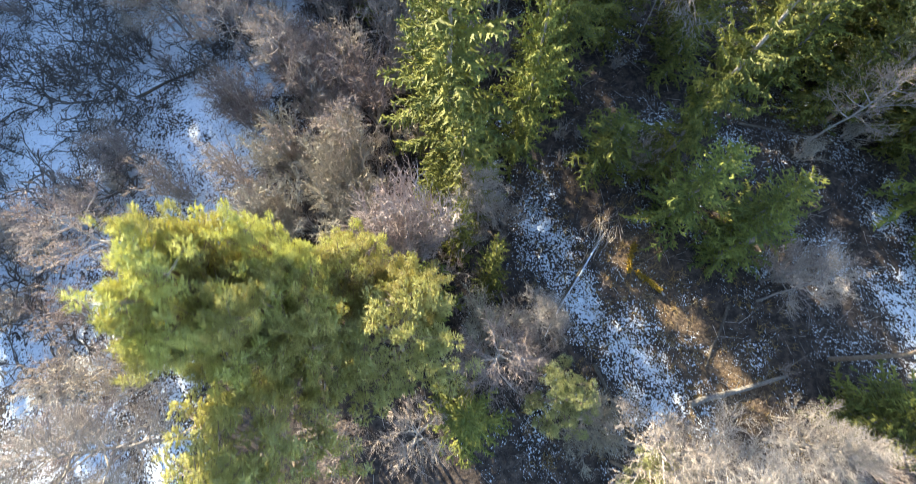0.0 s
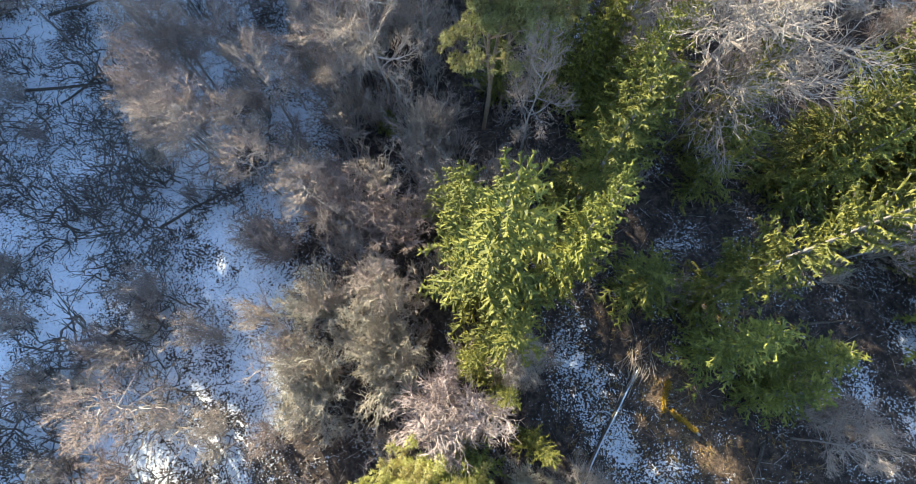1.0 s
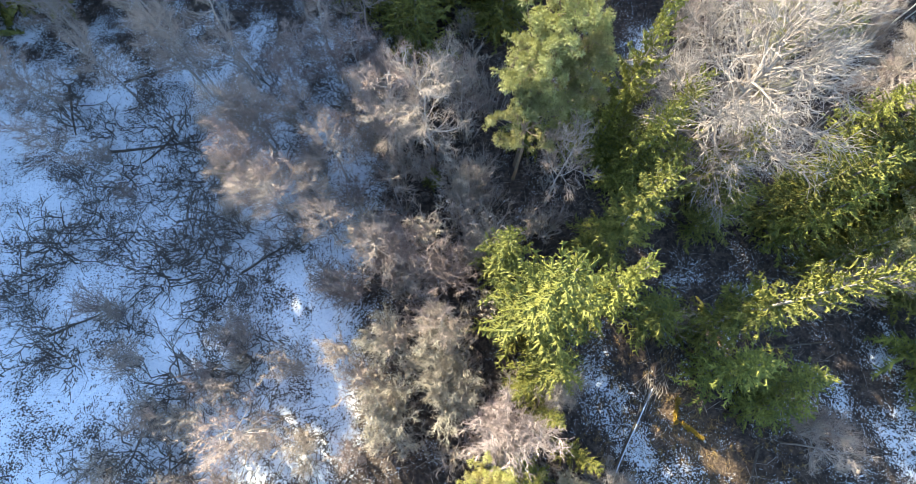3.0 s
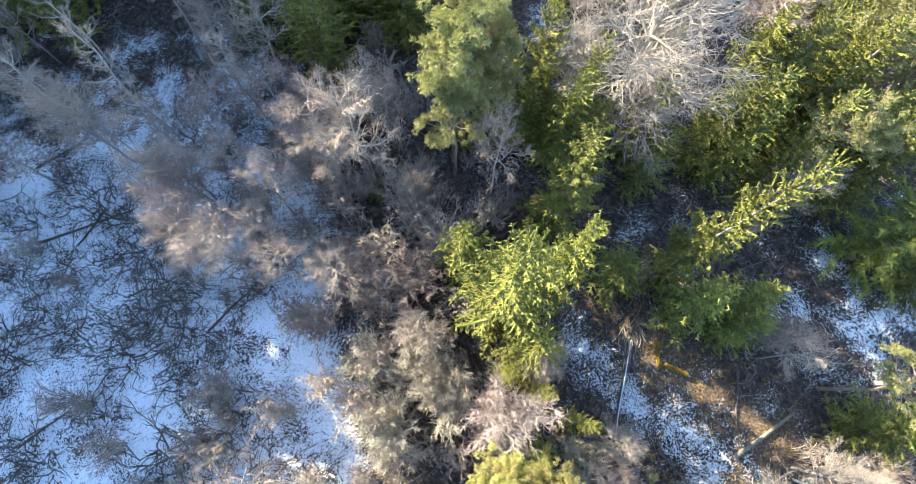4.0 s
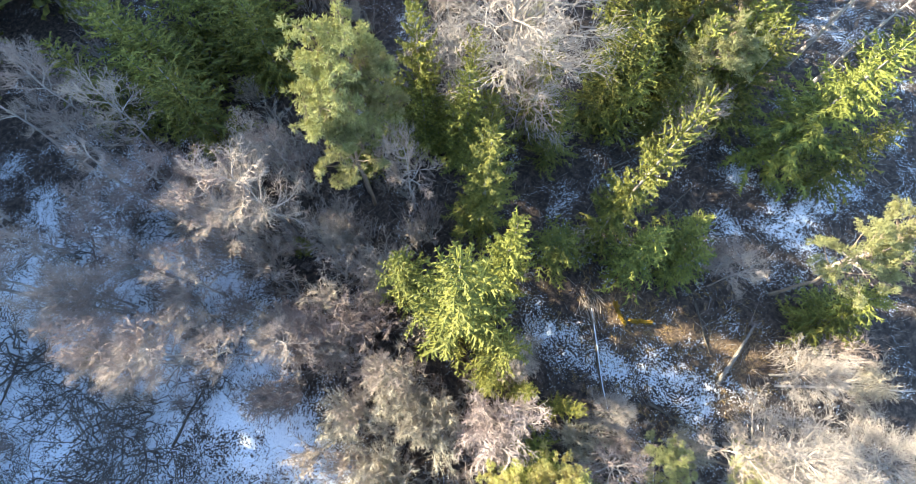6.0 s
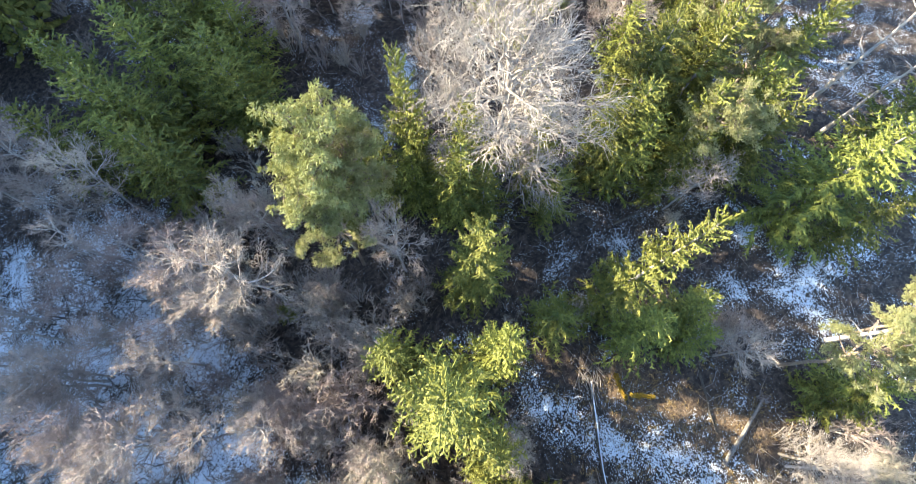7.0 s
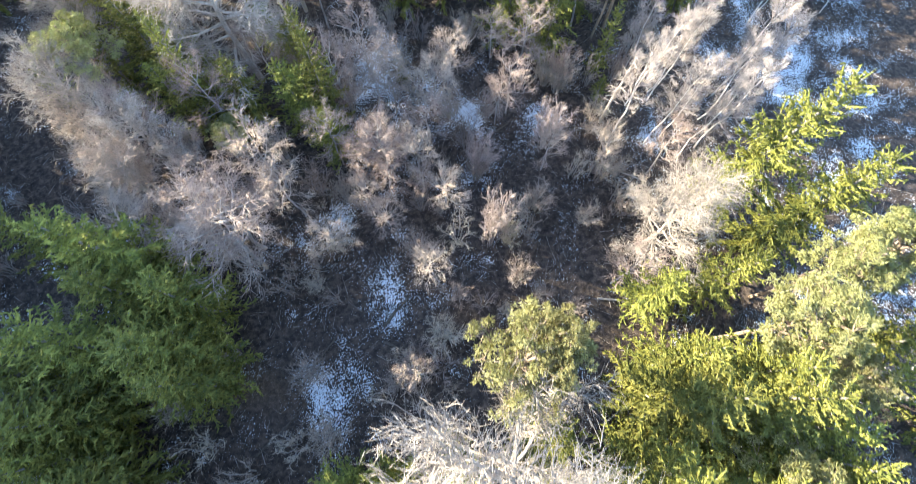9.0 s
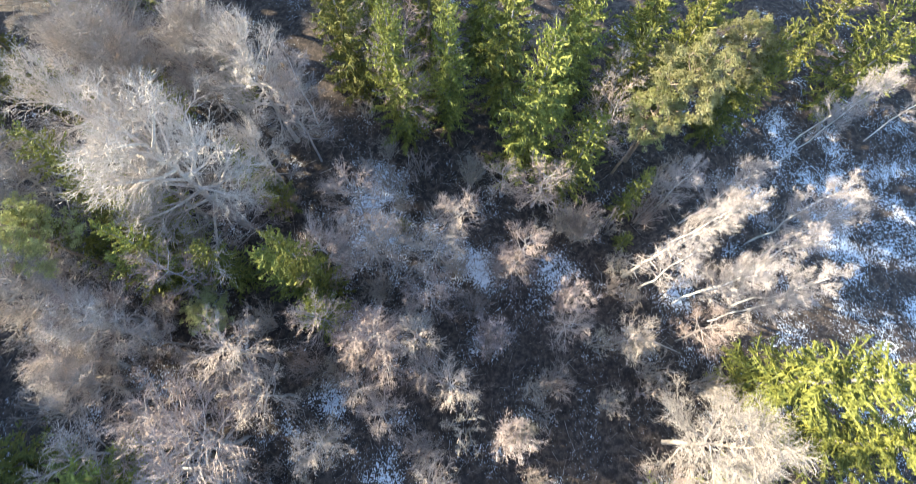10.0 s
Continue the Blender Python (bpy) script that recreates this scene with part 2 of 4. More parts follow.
def polyline(soup, pts, r0, r1, sides=6):
    """One tapered tube through all the points, with a closed tip."""
    pts = np.asarray(pts, float)
    n = len(pts)
    rr = np.linspace(r0, r1, n)
    d = unit(np.gradient(pts, axis=0))
    u, w = frames_of(np.repeat(unit(pts[-1:] - pts[:1]), n, 0))
    u = unit(u - d * np.sum(u * d, 1, keepdims=True))
    w = np.cross(d, u)
    a = np.arange(sides) * 2 * np.pi / sides
    v = pts[:, None] + (u[:, None] * np.cos(a)[None, :, None] + w[:, None] * np.sin(a)[None, :, None]) * rr[:, None, None]
    i, j = np.arange(sides), (np.arange(sides) + 1) % sides
    quad = np.concatenate([np.stack([i, j, j + sides], 1), np.stack([i, j + sides, i + sides], 1)])
    f = (quad[None] + (np.arange(n - 1) * sides)[:, None, None]).reshape(-1, 3)
    e = n * sides
    f = np.concatenate([f, np.stack([i + e - sides, j + e - sides, np.full(sides, e)], 1), np.stack([j, i, np.full(sides, e + 1)], 1)])
    soup.add(np.concatenate([v.reshape(-1, 3), pts[-1:], pts[:1]]), f)


# ---- kinds of plants, each modelled a few times at a standard size ----
def spruce_parts(seed, h=16.0, r=3.0, whorls=24, step=0.15, bare=0.05, droop=0.35, fat=1.0, many=6):
    """A spruce: tiers of boughs that rise at the top and hang lower down, each clad in shaggy side shoots."""
    rng = np.random.default_rng(seed)
    trunk = Soup()
    bend = rng.normal(0, 0.10, (8, 2)).cumsum(0)
    zs = np.linspace(-0.4, h, 9)
    axis = np.concatenate([[[0, 0, -0.4]], np.column_stack([bend * 0.6, zs[1:]])])
    polyline(trunk, axis, 0.22, 0.02, 8)

    def centre(z):
        return np.array([np.interp(z, axis[:, 2], axis[:, 0]), np.interp(z, axis[:, 2], axis[:, 1]), z])
    needles = Soup()
    for i in range(whorls):
        q = bare + (0.99 - bare) * ((i + rng.uniform(-0.4, 0.4)) / whorls)
        q = min(max(q, 0.02), 0.98)
        reach = r * ((1 - q) ** 0.62) * (0.6 + 0.4 * min(1, q * 5)) + 0.15
        turn = rng.uniform(0, 6.28)
        for j in range(many):
            z = q * h + rng.uniform(-0.25, 0.25)
            L = reach * (rng.uniform(0.45, 1.0) if rng.uniform() < 0.6 else rng.uniform(1.0, 1.3))
            a = turn + j * 2 * np.pi / many + rng.uniform(-0.45, 0.45)
            rise = 0.75 * q - droop * (1 - q) + rng.uniform(-0.2, 0.2)
            m = max(3, int(L / (0.5 if fat < 3 else 1.5)) + 1)
            s = np.linspace(0, 1, m)
            veer = a + rng.uniform(-0.3, 0.3) * s + 0.12 * np.sin(s * 6 + j)
            curve = rise * s - 0.45 * (1 - q) * s ** 2 + 0.3 * s ** 3
            pts = centre(z) + np.column_stack([np.cos(veer) * s * L, np.sin(veer) * s * L, curve * L])
            if fat < 3:
                trunk.tubes(pts[:-1] - [0, 0, 0.05], pts[1:] - [0, 0, 0.05], 0.022, 0.018, 3)
            k = max(4, int(L / step))
            t = np.clip(np.repeat(np.linspace(0.12, 1.0, k), 2) + rng.uniform(-0.07, 0.07, 2 * k), 0.05, 1)
            side = np.tile([1.0, -1.0], k)
            base = np.column_stack([np.interp(t, s, pts[:, c]) for c in range(3)])
            d = unit(pts[-1] - pts[0])
            across = unit(np.array([-d[1], d[0], 0.0]))
            ln = np.minimum(0.14 + 0.2 * L * (1.05 - t) ** 0.7 * np.minimum(1, t * 3), 0.42) * rng.uniform(0.4, 1.4, 2 * k)
            way = unit(d * rng.uniform(0.3, 0.9, (2 * k, 1)) + across * side[:, None] * rng.uniform(0.45, 1.0, (2 * k, 1)) + np.array([0, 0, 1.0]) * rng.uniform(-0.75, 0.1, (2 * k, 1)))
            tip = base + way * ln[:, None]
            needles.spikes(base, tip, (0.042 + 0.03 * ln) * fat)
            needles.brushes(pts[:-1], pts[1:] + d * 0.08, 0.045 * fat, 0.5)
            if fat > 3:
                continue
            for way_on, hang in ((0.9, 0.0), (0.45, -0.8)):
                big = (ln > 0.17) & (rng.uniform(size=2 * k) < 0.85)
                if big.any():
                    b0 = base[big] + (tip - base)[big] * rng.uniform(0.2, 0.85, (big.sum(), 1))
                    w2 = unit(way[big] * way_on + unit(rng.normal(size=(big.sum(), 3))) * 0.8 + [0, 0, hang])
                    needles.spikes(b0, b0 + w2 * (ln[big] * rng.uniform(0.4, 0.8, big.sum()))[:, None], 0.04 * fat)
    top = centre(h)
    needles.brushes(top - [0, 0, 0.6], top + [0, 0, 0.3], 0.07)
    return trunk, needles


def pine_parts(seed, h=16.0, r=3.0, boughs=24, lumps=8, each=88):
    """A pine: a bare stem and a broad crown of needle tufts on forking boughs."""
    rng = np.random.default_rng(seed)
    trunk = Soup()
    bend = rng.normal(0, 0.16, (7, 2)).cumsum(0)
    axis = np.column_stack([np.concatenate([[0], bend[:, 0]]), np.concatenate([[0], bend[:, 1]]), np.linspace(-0.4, h * 0.9, 8)])
    polyline(trunk, axis, 0.19, 0.06, 8)
    needles = Soup()
    for i in range(boughs):
        a = i * 2.39996 + rng.uniform(-0.35, 0.35)
        q = (i + 0.5) / boughs
        out = np.sqrt(q) * r * rng.uniform(0.75, 1.1)
        z = h * (0.95 - 0.24 * (out / r) ** 2 - rng.uniform(0, 0.12))
        c = np.array([np.cos(a) * out, np.sin(a) * out, z])
        c[:2] += axis[-1, :2] * 0.8
        zb = max(h * 0.48, z - rng.uniform(0.8, 2.0) - 0.25 * out)
        root = np.array([np.interp(zb, axis[:, 2], axis[:, 0]), np.interp(zb, axis[:, 2], axis[:, 1]), zb])
        midp = (root + c) / 2 + [0, 0, -0.2] + rng.normal(0, 0.15, 3)
        polyline(trunk, [root, midp, c], 0.08, 0.03, 4)
        for j in range(lumps):
            g = unit(rng.normal(size=3) * [1, 1, 0.55])
            cc = c + g * rng.uniform(0.15, 1.0) * (0.55 + 0.22 * r)
            trunk.tubes(c, cc, 0.025, 0.012, 3)
            size = rng.uniform(0.28, 0.56)
            k = int(each * (size / 0.6) ** 1.5)
            g = unit(rng.normal(size=(k, 3)) * [1, 1, 0.8] + [0, 0, 0.25])
            b0 = cc + g * size * rng.uniform(0.25, 0.8, (k, 1)) * [1, 1, 0.7]
            way = unit(g * [1, 1, 0.5] + unit(rng.normal(size=(k, 3))) * 0.9 + [0, 0, 0.15])
            needles.spikes(b0, b0 + way * rng.uniform(0.13, 0.28, (k, 1)), rng.uniform(0.028, 0.046, k))
    return trunk, needles


def shoots_along(rng, paths, per, low, angle, length, rise=0.1, kink=0.25, taper=0.55, points=3):
    """Branches that leave the given branches on the way: k paths of n points in, k * per curved paths out."""
    k, n, _ = paths.shape
    t = low + (1 - low) * (np.arange(per)[None] + rng.uniform(0, 1, (k, per))) / per
    t[:, -1] = 0.97
    at = t * (n - 1)
    i = np.minimum(at.astype(int), n - 2)
    rows = np.arange(k)[:, None]
    p0, p1 = paths[rows, i], paths[rows, i + 1]
    start = (p0 + (p1 - p0) * (at - i)[..., None]).reshape(-1, 3)
    ahead = unit(p1 - p0).reshape(-1, 3)
    m = len(start)
    aside = unit(np.cross(ahead, unit(rng.normal(size=(m, 3)))))
    bend = rng.uniform(0.55, 1.3, (m, 1)) * angle
    way = unit(ahead * np.cos(bend) + aside * np.sin(bend) + [0, 0, rise])
    ln = (length * (1 - taper * t.reshape(-1, 1)) * rng.uniform(0.6, 1.3, (m, 1)))
    out, here = [start], start
    for _ in range(points - 1):
        here = here + way * ln / (points - 1)
        out.append(here)
        way = unit(way + ahead * 0.22 + unit(rng.normal(size=(m, 3))) * kink + [0, 0, rise * 0.6])
    return np.stack(out, 1)


def draw_paths(soup, paths, r0, r1, sides=3):
    """Tapered branches along the paths, each drawn out to a point."""
    n = paths.shape[1]
    for i in range(n - 2):
        soup.tubes(paths[:, i], paths[:, i + 1], r0 + (r1 - r0) * i / (n - 1), r0 + (r1 - r0) * (i + 1) / (n - 1), sides)
    soup.spikes(paths[:, -2], paths[:, -1], r0 + (r1 - r0) * (n - 2) / (n - 1))


def bare_parts(seed, h=11.0, r=2.6, limbs=13, start=0.4, rise=0.8, girth=0.12, twig=0.014, lean=0.25, fan=(5, 5, 4), crest=0.4, up=0.12, kink=0.25):
    """A leafless tree: a stem, limbs that sweep out and up, and ever finer branches along them that end in a fuzz of twigs."""
    rng = np.random.default_rng(seed)
    trunk, crown, boughs = Soup(), Soup(), []
    bend = rng.normal(0, lean * 0.5, (6, 2)).cumsum(0)
    axis = np.column_stack([np.concatenate([[0], bend[:, 0]]), np.concatenate([[0], bend[:, 1]]), np.linspace(-0.4, h * 0.88, 7)])
    polyline(trunk, axis, girth, girth * 0.22, 7)
    q = start + (1.0 - start) * (np.arange(limbs) + rng.uniform(0, 1, limbs)) / limbs
    a = np.arange(limbs) * 2.39996 + rng.uniform(-0.5, 0.5, limbs)
    z = np.minimum(q, 1.0) * h * 0.88
    root = np.column_stack([np.interp(z, axis[:, 2], axis[:, 0]), np.interp(z, axis[:, 2], axis[:, 1]), z])
    qq = (q - start) / (1 - start)
    L = r * (1.08 - (0.42 - 0.05 * crest) * qq ** 2) * rng.uniform(0.7, 1.12, limbs)
    way = unit(np.column_stack([np.cos(a), np.sin(a), rise * (0.3 + 0.7 * qq + crest * qq ** 3) * rng.uniform(0.6, 1.3, limbs)]))
    lines, here = [root], root
    for i in range(4):
        here = here + way * L[:, None] / 4
        lines.append(here)
        way = unit(way + unit(rng.normal(size=(limbs, 3))) * 0.24 + [0, 0, up])
    lines = np.stack(lines, 1)
    g = girth * 0.42 * (0.5 + 0.5 * L / r)
    for i in range(limbs):
        bough = Soup()
        polyline(bough, lines[i], g[i], g[i] * 0.25, 5)
        boughs.append(bough)
    thick = float(g.mean())
    first = shoots_along(rng, lines, fan[0], 0.22, 0.75, 0.62 * r, up, kink, 0.55, 4)
    second = shoots_along(rng, first, fan[1], 0.15, 0.8, 0.38 * r, up, kink)
    third = shoots_along(rng, second, fan[2], 0.1, 0.85, 0.25 * r, up, kink, 0.4, 2)
    stray = shoots_along(rng, lines, fan[1], 0.1, 1.0, 0.34 * r, up, kink, 0.4)
    draw_paths(crown, first, max(thick * 0.27, twig * 1.5), twig)
    draw_paths(crown, second, max(thick * 0.13, twig * 1.2), twig * 0.9)
    draw_paths(crown, stray, twig * 1.3, twig)
    draw_paths(crown, third, twig, twig)
    return trunk, crown, boughs


def bush_parts(seed, h=6.0, r=2.2, stems=14, fan=(5, 4, 3), twig=0.010, flat=0.0, up=0.1, kink=0.3):
    """A many-stemmed leafless shrub that arches out from its foot into a dome of fine twigs."""
    rng = np.random.default_rng(seed)
    stem, crown = Soup(), Soup()
    a = np.arange(stems) * 2.39996 + rng.uniform(-0.4, 0.4, stems)
    out = r * np.sqrt((np.arange(stems) + 0.5) / stems) * rng.uniform(0.6, 0.95, stems) * (1 + flat)
    root = np.column_stack([np.cos(a) * 0.3, np.sin(a) * 0.3, np.full(stems, -0.25)]) * rng.uniform(0.3, 1.3, (stems, 1)) + rng.normal(0, flat * 1.6, (stems, 3)) * [1, 1, 0]
    top = h * (0.86 - 0.36 * (out / r) ** 2) * rng.uniform(0.7, 1.05, stems) * (1 - flat)
    tip = np.column_stack([np.cos(a) * out, np.sin(a) * out, top])
    q = np.linspace(0, 1, 5)[:, None]
    lines = []
    for i in range(stems):
        line = root[i] + (tip[i] - root[i]) * np.concatenate([q ** 1.35, q ** 1.35, q ** 0.85], 1)
        line[1:4] += rng.normal(0, (0.04 + 0.16 * flat) * r, (3, 3)) * [1, 1, 0.6]
        polyline(stem, line, 0.05, 0.012, 4)
        lines.append(line)
    lines = np.array(lines)
    span = 0.12 * h + 0.2 * r
    first = shoots_along(rng, lines, fan[0], 0.3, 0.6, span, up, kink)
    second = shoots_along(rng, first, fan[1], 0.15, 0.75, span * 0.62, up, kink)
    draw_paths(crown, first, 0.02, twig)
    draw_paths(crown, second, twig * 1.2, twig)
    if fan[2]:
        draw_paths(crown, shoots_along(rng, second, fan[2], 0.1, 0.8, span * 0.42, up, kink, 0.4, 2), twig, twig)
    return stem, crown


def model(name, parts, mats, label, category, group, size):
    """One model of a plant: an empty at its foot with a stem and a crown under it."""
    root = new(name)
    root.empty_display_size = 0.3
    pieces = [("stem" if "shrub" in name else "trunk", parts[0], mats[0]), ("crown", parts[1], mats[1])]
    pieces += [("limb", soup, mats[2]) for soup in (parts[2] if len(parts) > 2 else [])]
    for part_name, soup, mat in pieces:
        ob = new(part_name, soup.mesh(part_name, M[mat]))
        ob.parent = root
    tagged(root, label, category, group)
    return [root, size, False]


MODELS = {}


def add_model(kind, *args):
    MODELS.setdefault(kind, []).append(model(*args))


for s in range(4):
    add_model("spruce", "spruce_tree", spruce_parts(10 + s, droop=0.25 + 0.06 * s, step=0.11, whorls=28, fat=1.1, many=6), ("spruce_bark", "spruce_needles"),
              "tall green spruce with shaggy drooping branches", "spruce tree", "spruces", (16.0, 3.0))
for s in range(3):
    add_model("plainspruce", "spruce_tree", spruce_parts(20 + s, whorls=23, step=0.23, droop=0.32, fat=1.5), ("spruce_bark", "spruce_needles"),
              "green spruce with drooping branches among other trees", "spruce tree", "spruces", (16.0, 3.0))
for s in range(3):
    add_model("smallspruce", "young_spruce", spruce_parts(40 + s, 7.0, 1.6, 16, 0.13, 0.03, 0.1, 0.95, 5), ("spruce_bark", "spruce_needles"),
              "young bright green spruce on the forest floor", "spruce tree", "young spruces", (7.0, 1.6))
for s in range(4):
    add_model("pine", "pine_tree", pine_parts(50 + s), ("pine_bark", "pine_needles"),
              "tall pine with a rounded pale yellow-green crown", "pine tree", "pines", (16.0, 3.0))
# pines whose sunlit look comes from the lighter needle colour
for s in range(3):
    add_model("sunlitpine", "pine_tree", pine_parts(55 + s), ("pine_bark", "bright_needles"),
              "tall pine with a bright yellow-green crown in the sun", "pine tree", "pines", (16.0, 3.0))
for s in range(3):
    add_model("oak", "bare_broadleaf_tree", bare_parts(60 + s, 15.0, 4.0, 26, 0.33, 0.6, 0.22, 0.0135, 0.25, (8, 6, 5), 2.8, 0.1, 0.45), ("oak_bark", "oak_bark", "oak_bark"),
              "large leafless broadleaf tree with pale sunlit branches", "bare tree", "pale bare trees", (15.0, 4.0))
for s in range(2):
    add_model("paleoak", "bare_broadleaf_tree", bare_parts(65 + s, 15.0, 4.0, 22, 0.36, 0.55, 0.28, 0.0155, 0.25, (7, 6, 5), 2.5, 0.06, 0.45), ("pale_bark", "pale_bark", "pale_bark"),
              "large leafless tree with stout whitish spreading branches", "bare tree", "pale bare trees", (15.0, 4.0))
for s in range(5):
    add_model("bare", "bare_tree", bare_parts(70 + s, fan=(6, 5, 3), limbs=15), ("bare_bark", "twig_grey", "bare_bark"),
              "leafless grey-brown tree with a fine twiggy crown", "bare tree", "bare trees", (11.0, 2.6))
for s in range(3):
    add_model("birch", "birch_tree", bare_parts(80 + s, 13.0, 1.9, 22, 0.36, 1.2, 0.1, 0.011, 0.4, (6, 5, 4), 0.4, 0.1), ("birch_bark", "twig_birch", "birch_limb"),
              "slender leafless birch with a white trunk and fine twigs", "birch tree", "birches", (13.0, 1.9))
for s in range(2):
    add_model("pole", "slender_bare_tree", bare_parts(86 + s, 15.0, 1.6, 13, 0.5, 1.0, 0.13, 0.011, 0.45, (4, 4, 3), 0.4, 0.14), ("bare_bark", "twig_grey", "bare_bark"),
              "tall slender leafless tree with a long bare grey stem", "bare tree", "slender bare trees", (15.0, 1.6))
for s in range(2):
    add_model("snag", "dead_tree", bare_parts(90 + s, 14.0, 1.0, 18, 0.25, 0.25, 0.19, 0.012, 0.12, (2, 2, 1), 0.4, 0.0), ("dead_wood", "twig_grey", "dead_wood"),
              "dead standing tree, a pale bare trunk with short branches", "dead tree", "dead trees", (14.0, 1.0))
for kind, mat, lab in (("bushpink", "twig_pink", "dense leafless shrub with pinkish-grey fine twigs"),
                       ("bushtan", "twig_tan", "dense leafless shrub with straw-coloured twigs"),
                       ("bushbrown", "twig_brown", "leafless brown shrub on the snow-flecked forest floor"),
                       ("bushgrey", "twig_grey", "leafless grey shrub with a fuzzy crown of twigs"),
                       ("bushdark", "twig_dark", "sparse dark shrub spreading over the snow")):
    for s in range(2):
        dark, dense = kind == "bushdark", kind in ("bushpink", "bushtan")
        fan = (4, 4, 0) if dark else (8, 5, 3) if dense else (6, 4, 3)
        parts = bush_parts(100 + s + 7 * len(MODELS), 6.0, 2.2, 13 if dark else 17, fan, 0.016 if dark else 0.0125, 0.3 if dark else 0.0)
        add_model(kind, "bare_shrub", parts, ("twig_dark" if dark else "bare_bark", mat), lab, "shrub", kind[4:] + " shrubs", (6.0, 2.2))
for s in range(3):
    add_model("thicket", "thicket_shrub", bush_parts(200 + s, 3.5, 1.8, 9, (4, 4, 3), 0.013), ("bare_bark", "twig_brown"),
              "low leafless thicket of thin brown stems", "shrub", "thicket", (3.5, 1.8))
FAR_TREES = [spruce_parts(300 + s, 18.0, 3.2, 11, 1.4, 0.05, 0.3, 6.5, 5) for s in range(3)]


# ---- the ground ----
def smooth(a, b, v):
    t = np.clip((v - a) / (b - a), 0, 1)
    return t * t * (3 - 2 * t)


def lie(x, y):
    """The height of the ground."""
    x, y = np.asarray(x, float), np.asarray(y, float)
    z = 0.5 - 3.4 * smooth(0, 45, y) - 0.02 * np.maximum(x - 10, 0).clip(0, 60)
    # unseen hill on the far left, added to help block the low sun
    z = z + 14 * smooth(72, 112, -0.6 * x + 0.8 * y) * smooth(-24, -46, x) * smooth(400, 200, np.abs(x) + np.abs(y))
    return z + 0.16 * np.sin(x * 0.31 + 1.0) * np.cos(y * 0.27) + 0.07 * np.sin(x * 0.9 + y * 0.7)


def blob(x, y, cx, cy, rx, ry, turn=0.0):
    c, s = math.cos(radians(turn)), math.sin(radians(turn))
    u, v = ((x - cx) * c + (y - cy) * s) / rx, (-(x - cx) * s + (y - cy) * c) / ry
    return np.exp(-(u * u + v * v))


def snow_share(x, y):
    """How much of the floor the old snow still covers."""
    s = 0.21 + 0.0 * x
    s = s + 0.53 * smooth(-9, -17, x) * smooth(62, 40, y)
    s = s + 0.38 * blob(x, y, 8.0, 7.0, 2.6, 9, 25) + 0.20 * blob(x, y, 33, 6, 12, 6, -30) + 0.40 * blob(x, y, 15.0, 46, 2.2, 2.6) + 0.35 * blob(x, y, 6.5, 43, 2.5, 2.5)
    s = s + 0.18 * blob(x, y, 56, 26, 14, 16) + 0.20 * blob(x, y, 29, 60, 5, 9, 20) + 0.15 * blob(x, y, 15, 18, 5, 4) - 0.4 * blob(x, y, -12, -3, 8, 6) + 0.2 * blob(x, y, 13.5, 0, 5, 3.5, -25) + 0.06 * blob(x, y, 20, 8, 14, 10)
    for cx, cy, rx, ry in ((30, 68, 3, 5), (32.5, 57.5, 2, 2), (38.5, 54, 2.2, 2), (16, 55.6, 1.8, 2), (47, 44, 2.5, 2.5), (67, 44, 9, 12),
                           (29.9, 69.6, 2.2, 2.8), (32.2, 62.0, 1.8, 2), (33.0, 56.6, 1.5, 1.6), (20.8, 60.3, 1.6, 2.2), (23.4, 55.7, 1.6, 1.6), (16.6, 48.9, 1.6, 1.5), (38.7, 53.3, 1.8, 1.4), (12.5, 56.8, 1.0, 1.6), (4.4, 63.3, 1.6, 1.4), (16.2, 55.9, 1.4, 1.6), (26.2, 65.2, 2.4, 3), (7.1, 43.0, 2.6, 2.6), (26.0, 20.3, 3.4, 1.8), (28.2, 3.7, 2.6, 3.2), (31.7, 14.5, 1.2, 2)):
        s = s + 0.24 * blob(x, y, cx, cy, rx, ry)
    return np.clip(s, 0, 1)


side = np.concatenate([[-2500, -1200, -600, -300, -180], np.arange(-120, 160.1, 1.25), [220, 350, 650, 1250, 2500]])
gx, gy = np.meshgrid(side, side)
gv = np.column_stack([gx.ravel(), gy.ravel(), lie(gx, gy).ravel()])
k = len(side)
ii = (np.arange(k - 1)[:, None] * k + np.arange(k - 1)[None]).ravel()
ground = new("ground", mesh_from("ground", gv, np.stack([ii, ii + 1, ii + k + 1, ii + k], 1), [ground_material()], smooth=True))
att = ground.data.attributes.new("snow", 'FLOAT', 'POINT')
att.data.foreach_set("value", snow_share(gv[:, 0], gv[:, 1]).astype(np.float32))
lf = ground.data.attributes.new("leaf", 'FLOAT', 'POINT')
# litter patches; the long ones paint in sun streaks between tree shadows
sunlit_litter = sum(blob(gv[:, 0], gv[:, 1], cx, cy, rx, ry, a) for cx, cy, rx, ry, a in (
    (13.6, 5.0, 1.6, 5.5, 36), (0.8, 48.5, 1.2, 4.5, 35), (27, 20, 2.5, 2, 0), (12, 9.5, 1.8, 1.6, 0), (17, 0, 2.5, 2, 0)))
lf.data.foreach_set("value", np.clip(sunlit_litter, 0, 1).astype(np.float32))
tagged(ground, "forest floor of leaf litter under broken old snow", "ground", "", "structure")

